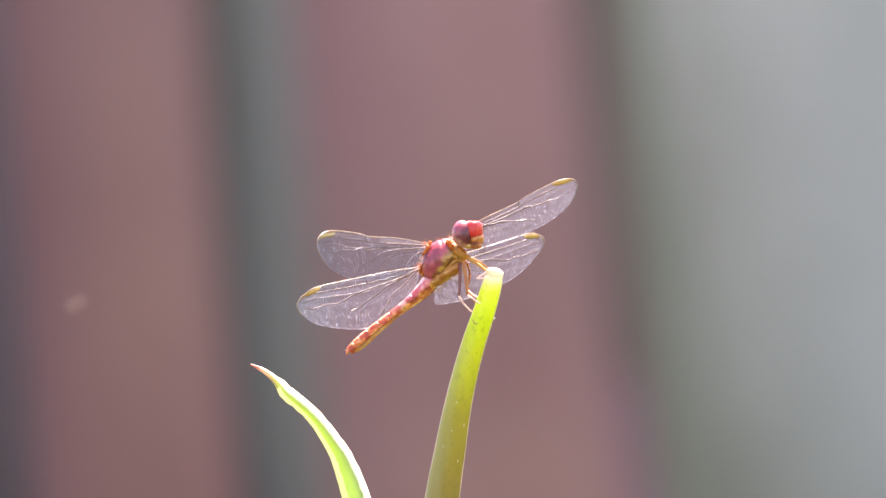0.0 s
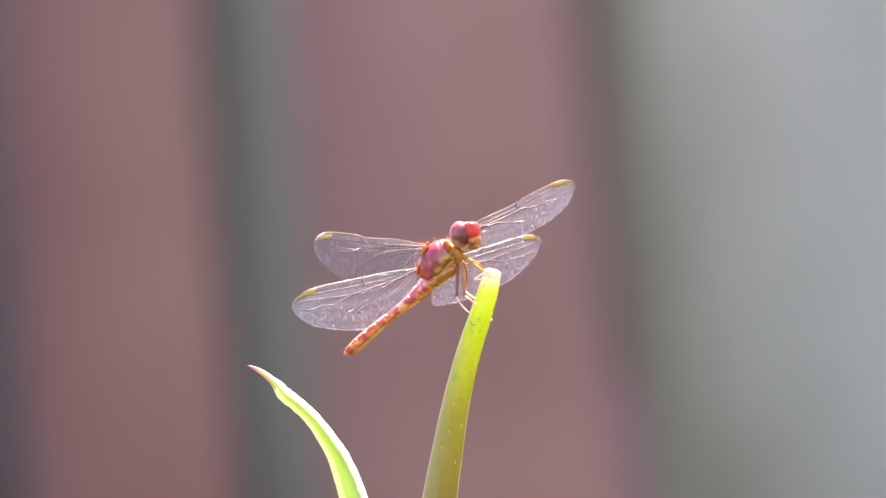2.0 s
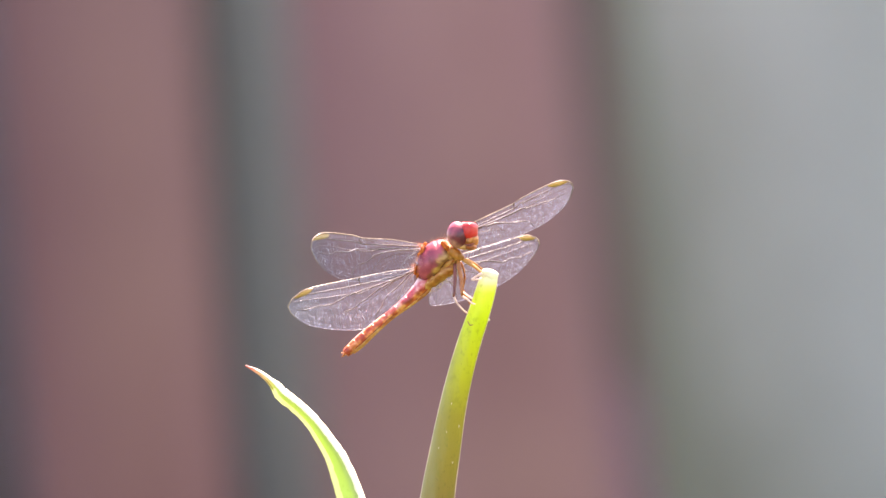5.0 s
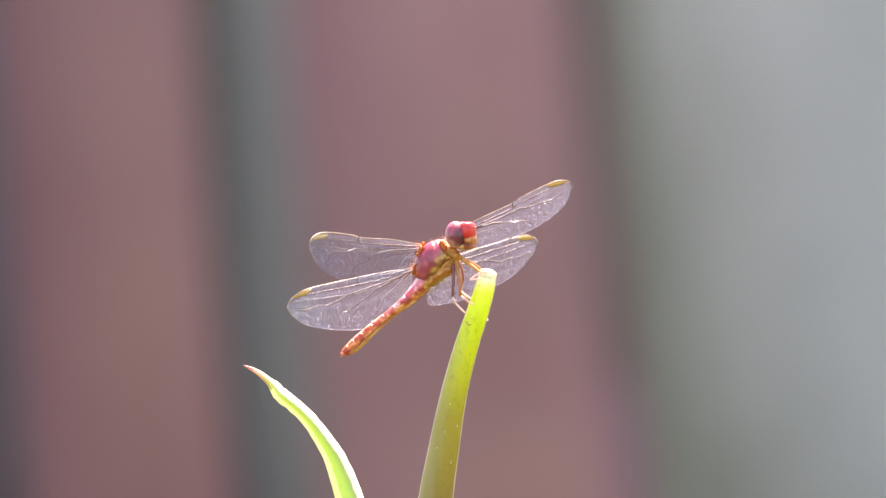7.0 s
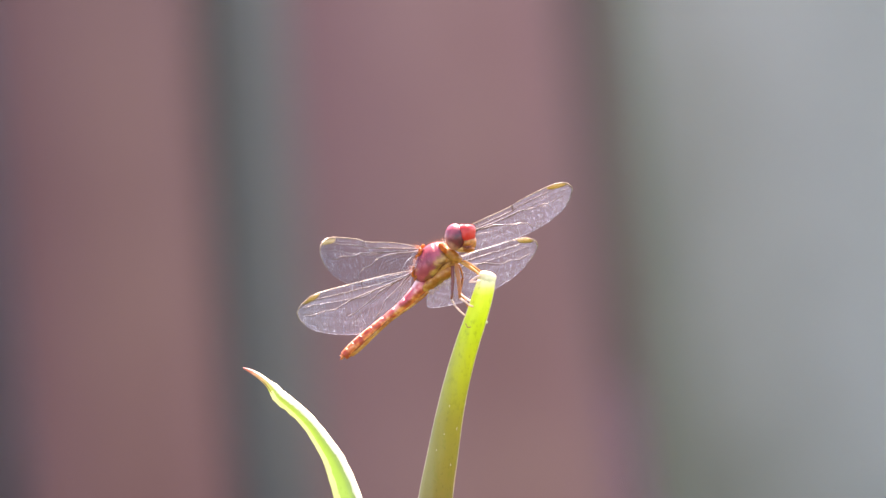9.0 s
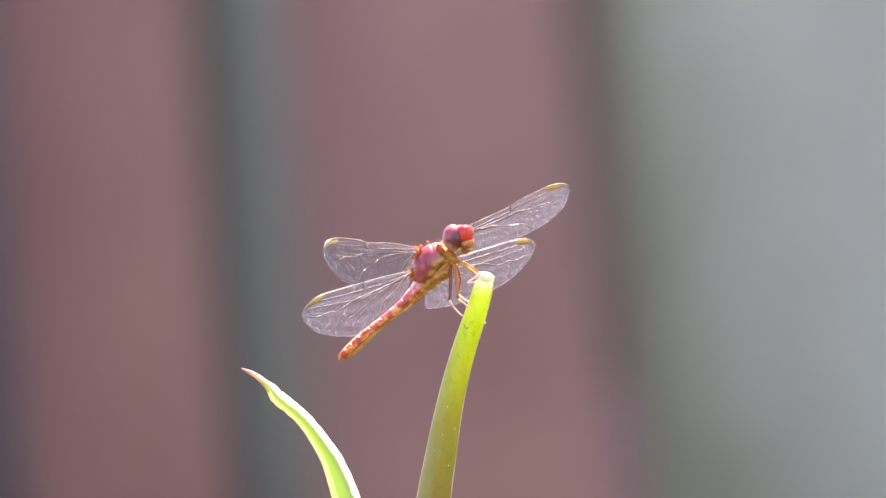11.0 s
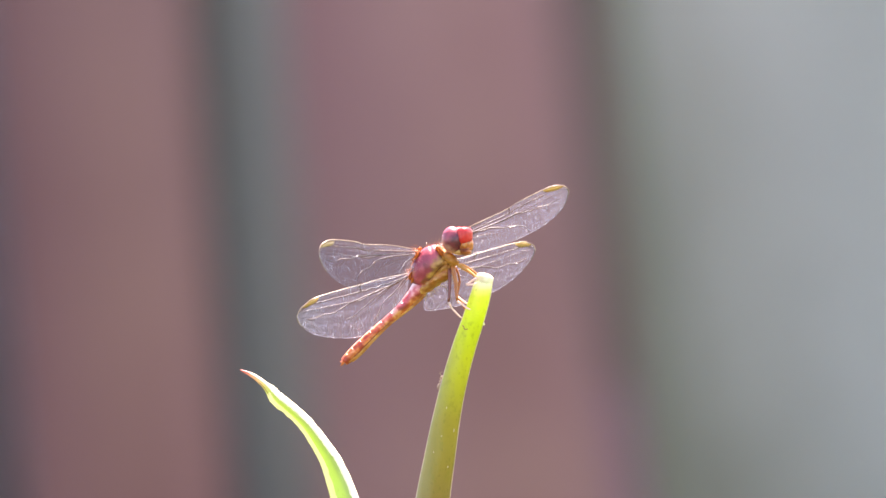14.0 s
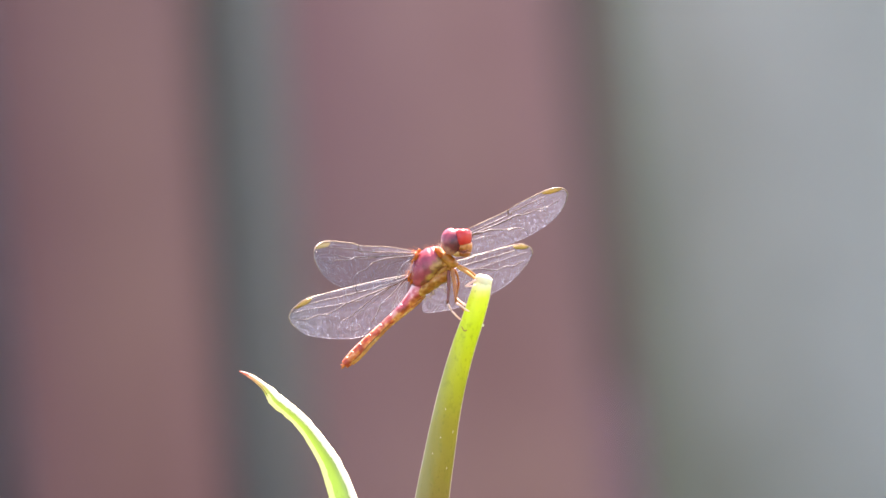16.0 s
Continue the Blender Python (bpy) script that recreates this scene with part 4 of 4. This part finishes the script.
    tube(bm, trail_path, [0.04 * MM] * 80, 5, side=Vector((0, 1, 0)))
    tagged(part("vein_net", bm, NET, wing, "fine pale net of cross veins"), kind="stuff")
    rim = bmesh.new()
    path = [place(s, -0.004) for s in np.linspace(0, 1, 90)] + [place(1 - s, 1.0) for s in np.linspace(0.004, 0.12, 12)]
    tube(rim, path, [MM * (0.085 + 0.025 * min(1, max(0, i - 45) / 20) * min(1, (101 - i) / 12)) * (1 - 0.7 * max(0, i - 90) / 12) * (1 + 0.25 * noise.noise(Vector((i * 0.6, seed, 2)))) for i in range(102)], 6)
    part("leading_edge", rim, RIM, wing, "golden brown leading vein")
    knot = bmesh.new()                         # the cross vein and notch at the middle of the leading edge
    tube(knot, [place(n, -0.012), place(n + 0.006, 0.05), place(n + 0.002, 0.135)], [0.15 * MM, 0.11 * MM, 0.06 * MM], 6)
    part("nodus", knot, COSTA, wing, "dark notch in the leading edge")

    bm = bmesh.new()
    for y in (-0.09 * MM, 0.09 * MM):
        top = [bm.verts.new(place(s, 0.02) + Vector((0, y, 0))) for s in np.linspace(0.775, 0.93, 8)]
        low = [bm.verts.new(place(s, 0.02 + 0.125 * math.sin(math.pi * (k + 0.35) / 7.7) ** 0.5) + Vector((0, y, 0))) for k, s in enumerate(np.linspace(0.78, 0.925, 8))]
        for k in range(7):
            bm.faces.new((top[k], top[k + 1], low[k + 1], low[k]))
        if y < 0:
            keep = top, low
        else:
            for one, two in ((keep[0], top), (keep[1], low)):
                for k in range(7):
                    bm.faces.new((one[k], one[k + 1], two[k + 1], two[k]))
    part("wing_mark", bm, STIGMA, wing, "yellow mark near the wing tip")
    return wing, root, turn, size, side


WINGS = [build_wing("forewing", FORE, -1, vp(757, 432, -0.6), (-16.0, 4.0, 41.6), 1),
         build_wing("hindwing", HIND_FOLDED, -1, vp(742, 473, -3.0), (21.9, -9.8, 31.6), 2),
         build_wing("forewing", FORE, 1, vp(793, 422, -1.6), (35.5, -25.1, 18.7), 3),
         build_wing("hindwing", HIND, 1, vp(776, 467, -2.8), (23.8, -14.0, 39.5), 4)]


# ---- small insects ----
def small_fly(size):
    fly = new("small_fly")
    tagged(fly, "tiny pale flying insect lit by the sun", "insect", "insects in the air")
    bm = bmesh.new()
    blob(bm, (0, 0, 0), (size * 0.75, size * 0.32, size * 0.32), None, 14, 10)
    part("body", bm, MIDGE, fly)
    bm = bmesh.new()
    blob(bm, (size * 0.85, 0, 0.05 * size), (size * 0.24, size * 0.26, size * 0.24), None, 12, 8)
    part("head", bm, MIDGE, fly)
    for s in (-1, 1):
        bm = bmesh.new()
        blob(bm, (-size * 0.1, s * size * 0.75, size * 0.28), (size * 0.3, size * 0.65, size * 0.03), Matrix.Rotation(radians(s * 14), 3, "X"), 12, 8)
        part("wing", bm, MEMBRANE, fly)
    return fly


def ant():
    a = new("ant")
    tagged(a, "tiny brown ant climbing the edge of the leaf", "ant")
    s = 0.54 * MM
    for name, x, axes in (("abdomen", -2.0, (1.25, 0.8, 0.85)), ("thorax", 0.0, (0.95, 0.5, 0.55)), ("head", 1.7, (0.75, 0.65, 0.6))):
        bm = bmesh.new()
        blob(bm, (x * s, 0, 1.6 * s), [v * s for v in axes], None, 14, 10)
        part(name, bm, ANT, a)
    for side in (-1, 1):
        for k in (-1, 0, 1):
            bm = bmesh.new()
            tube(bm, [Vector((0.4 * k * s, 0.3 * side * s, 1.5 * s)), Vector((1.1 * k * s, 1.5 * side * s, 2.1 * s)), Vector((1.7 * k * s, 2.2 * side * s, 0.05 * s))], [0.14 * s, 0.12 * s, 0.07 * s], 6)
            part("leg", bm, ANT, a)
        bm = bmesh.new()
        tube(bm, [Vector((2.2 * s, 0.3 * side * s, 1.9 * s)), Vector((2.9 * s, 0.9 * side * s, 2.8 * s)), Vector((3.8 * s, 1.1 * side * s, 2.2 * s))], [0.09 * s, 0.07 * s, 0.04 * s], 5)
        part("antenna", bm, ANT, a)
    return a


MIDGES = [small_fly(0.65 * MM), small_fly(2.4 * MM), small_fly(2.4 * MM), small_fly(1.7 * MM)]
CLIMBER = ant()


# ---- what moves ----
def wing_rows(wing, table):
    ob, root, turn, size, side = wing
    rest = pose(0, 0, 0, *turn).to_3x3()
    arm = rest @ Vector((side * size * 0.9, 0, 0))
    rows = []
    for t, a, b in table:
        goal = Vector((arm.x + a * STEP, 0, arm.z - b * STEP))
        goal.y = math.copysign(math.sqrt(max(1e-9, arm.length_squared - goal.length_squared)), arm.y)
        rows.append((t, Matrix.Translation(root - PERCH) @ (arm.rotation_difference(goal).to_matrix() @ rest).to_4x4()))
    walk(ob, rows)


def flight(fly, path):
    """Rows of time, steps across and down the view, and millimetres towards the lens."""
    rows = []
    for t, x, y, c in path:
        k = (DIST - c * MM) / DIST
        rows.append((t, SUBJECT @ Matrix.Translation(Vector(((x - 784) * STEP * k, -c * MM, (441 - y) * STEP * k))) @ pose(0, 0, 0, 0, -25, 0)))
    walk(fly, rows)


def motions():
    walk(dragonfly, [(t, SUBJECT @ Matrix.Translation(PERCH + mm(a * 0.115, -b * 0.115))) for t, a, b in
                     ((0, 0, 0), (9, -0.2, -0.2), (12.5, -0.8, 0), (13.5, -0.5, 0.6), (14.0, -0.5, 1.2), (14.5, -0.5, 2.4), (15, -0.5, 1.9), (16, -0.4, 1.9))])
    wing_rows(WINGS[0], [(0, 0.5, 0), (0.5, 0, 0.5), (2, 0.5, 1), (4, -0.5, 1), (6.5, -1, 1.5), (7.4, -0.5, 1), (7.7, 0, 1), (8, 16.5, 5), (8.5, 19, 5.5), (9, 16, 5.8), (10.3, 22, 6),
                         (11.5, 26, 6), (12.5, 24, 6), (13.1, 21, 6), (14, 19.5, 5.3), (14.5, 16, 5), (15, 16, 4.8), (15.5, 13.5, 4), (16, 13, 4.5)])
    wing_rows(WINGS[1], [(0, 0, 0), (0.5, -3, 1), (2, -3.5, 0.8), (2.5, -6, 0), (4, -6, 0), (6.5, -6, 1), (7.4, -4.5, 1.5), (7.7, -3, 2), (8, 14, 5), (8.5, 16.5, 5.8), (9, 12.5, 6), (10.3, 20, 7),
                         (11.5, 25.5, 8), (12.5, 23.5, 8), (13.1, 20, 8), (14, 17, 8), (14.5, 12, 8), (15, 10.5, 7.5), (15.5, 6, 6), (16, 5, 6)])
    wing_rows(WINGS[2], [(0, 0, 0), (0.5, 0, 1), (4, 0.5, 1), (8, 2.5, 1), (11.5, 3, 1.2), (12, 2.5, 1.5), (12.5, 1, 1.5), (13, 2, 0.8), (14, 2, 0.8), (14.5, 1.5, 1.8), (15, 1.5, 1.8), (16, 2, 1.8)])
    wing_rows(WINGS[3], [(0, 0, 0), (0.5, 0, 1), (8, 1, 1.5), (11.5, 1.5, 2), (12, 0.5, 2), (12.5, -1, 2), (13, 1, 2), (13.5, 2.5, 2.8), (14.5, 2, 5), (15.5, -1.5, 5), (16, 0, 5)])
    arm = ABD[-1] - HIP
    rows = []
    for t, a, b in ((0, 0.4, 0.6), (1, 0.6, 1.6), (4, 1.4, 2.6), (7.5, 2.8, 3.8), (9, 2.6, 4.4), (12.5, 3.0, 5.0), (13, 6, 7.2), (13.5, 8, 9), (14, 8.6, 9.8), (14.5, 10.6, 13), (15, 11, 12.2), (15.5, 9.6, 12), (16, 11.2, 12)):
        goal = Vector((arm.x + a * STEP, 0, arm.z - b * STEP))
        goal.y = arm.y
        rows.append((t, Matrix.Translation(HIP - PERCH) @ arm.rotation_difference(goal).to_matrix().to_4x4()))
    walk(abdomen, rows)
    # the head jerks up now and then
    nod = Vector((0.6, 0.8, 0.1)).normalized()
    mid = vp(825, 418, 2.8) - NECK
    walk(head, [(t, Matrix.Translation(NECK - PERCH + mid) @ Matrix.Rotation(radians(-d), 4, nod) @ Matrix.Rotation(radians(e), 4, "Y") @ Matrix.Translation(-mid)) for t, d, e in
                ((0, 0, 0), (1.0, 0, 0), (1.1, 22, -4), (1.2, 38, -8), (1.3, 0, 0), (9.1, 0, 0), (9.2, 42, -12), (9.4, 0, 0), (12.5, 0, 0), (12.6, 14, -4), (12.7, 40, -26), (12.8, 44, -26), (12.9, 6, -4), (13.0, 0, 0),
                 (15.0, 0, 0), (15.1, 22, -6), (15.2, 42, -10), (15.3, 52, -12), (15.4, 0, 0), (16, 0, 0))])
    flight(MIDGES[0], [(0, 134, 538, 260), (0.1, 250, 489, 260), (0.2, 339, 497, 260), (0.3, 432, 489, 260), (0.4, 360, 473, 260), (0.5, 158, 404, 260), (0.6, 162, 319, 260), (0.7, 234, 117, 260),
                       (0.8, 330, -150, 260), (1.5, 400, -900, 300), (16, 600, -2500, 300)])
    flight(MIDGES[1], [(0, 200, 2200, 330), (3.7, 960, 1040, 330), (3.8, 1215, 920, 330), (3.9, 1475, 800, 330), (4.0, 1735, 680, 330), (4.6, 2900, 200, 330), (16, 4500, -400, 330)])
    flight(MIDGES[2], [(0, -2600, 2600, 300), (4.0, -1700, 1960, 300), (4.1, -730, 1360, 300), (4.2, 215, 755, 300), (4.3, 1160, 150, 300), (4.4, 2100, -450, 300), (5, 3600, -1400, 300), (16, 4200, -2400, 300)])
    flight(MIDGES[3], [(0, -2600, 2200, 180), (14.7, -1100, 1190, 180), (14.8, -396, 872, 180), (14.9, 326, 542, 180), (15.0, 1029, 223, 180), (15.1, 1713, -85, 180), (15.5, 3000, -600, 180), (16, 3300, -800, 180)])
    climb = []
    for t, x, y, c in ((0, 790, 1130, -2.0), (9.0, 790, 960, -2.0), (10.5, 784, 830, -1.4), (11.1, 778, 765, 0.8), (11.3, 776, 753, 1.6), (11.5, 777, 748, 1.8), (11.8, 781, 724, 1.8), (12.1, 782.5, 715, 1.8), (12.5, 787, 697, 1.8),
                       (12.8, 788, 687, 1.8), (13.0, 792.5, 666, 1.8), (13.3, 796, 660, 1.8), (13.6, 796.5, 663, 1.6), (13.9, 795.5, 668, 1.2), (14.2, 797, 667, 0.4), (14.5, 812, 662, -0.6), (14.8, 827, 652, -0.8), (16, 829, 632, -0.8)):
        climb.append((t, SUBJECT @ Matrix.Translation(vp(x + 9.5, y, c)) @ pose(0, 0, 0, 0, -75, 0) @ pose(0, 0, 0, 8, 0, 0)))
    walk(CLIMBER, climb)


motions()
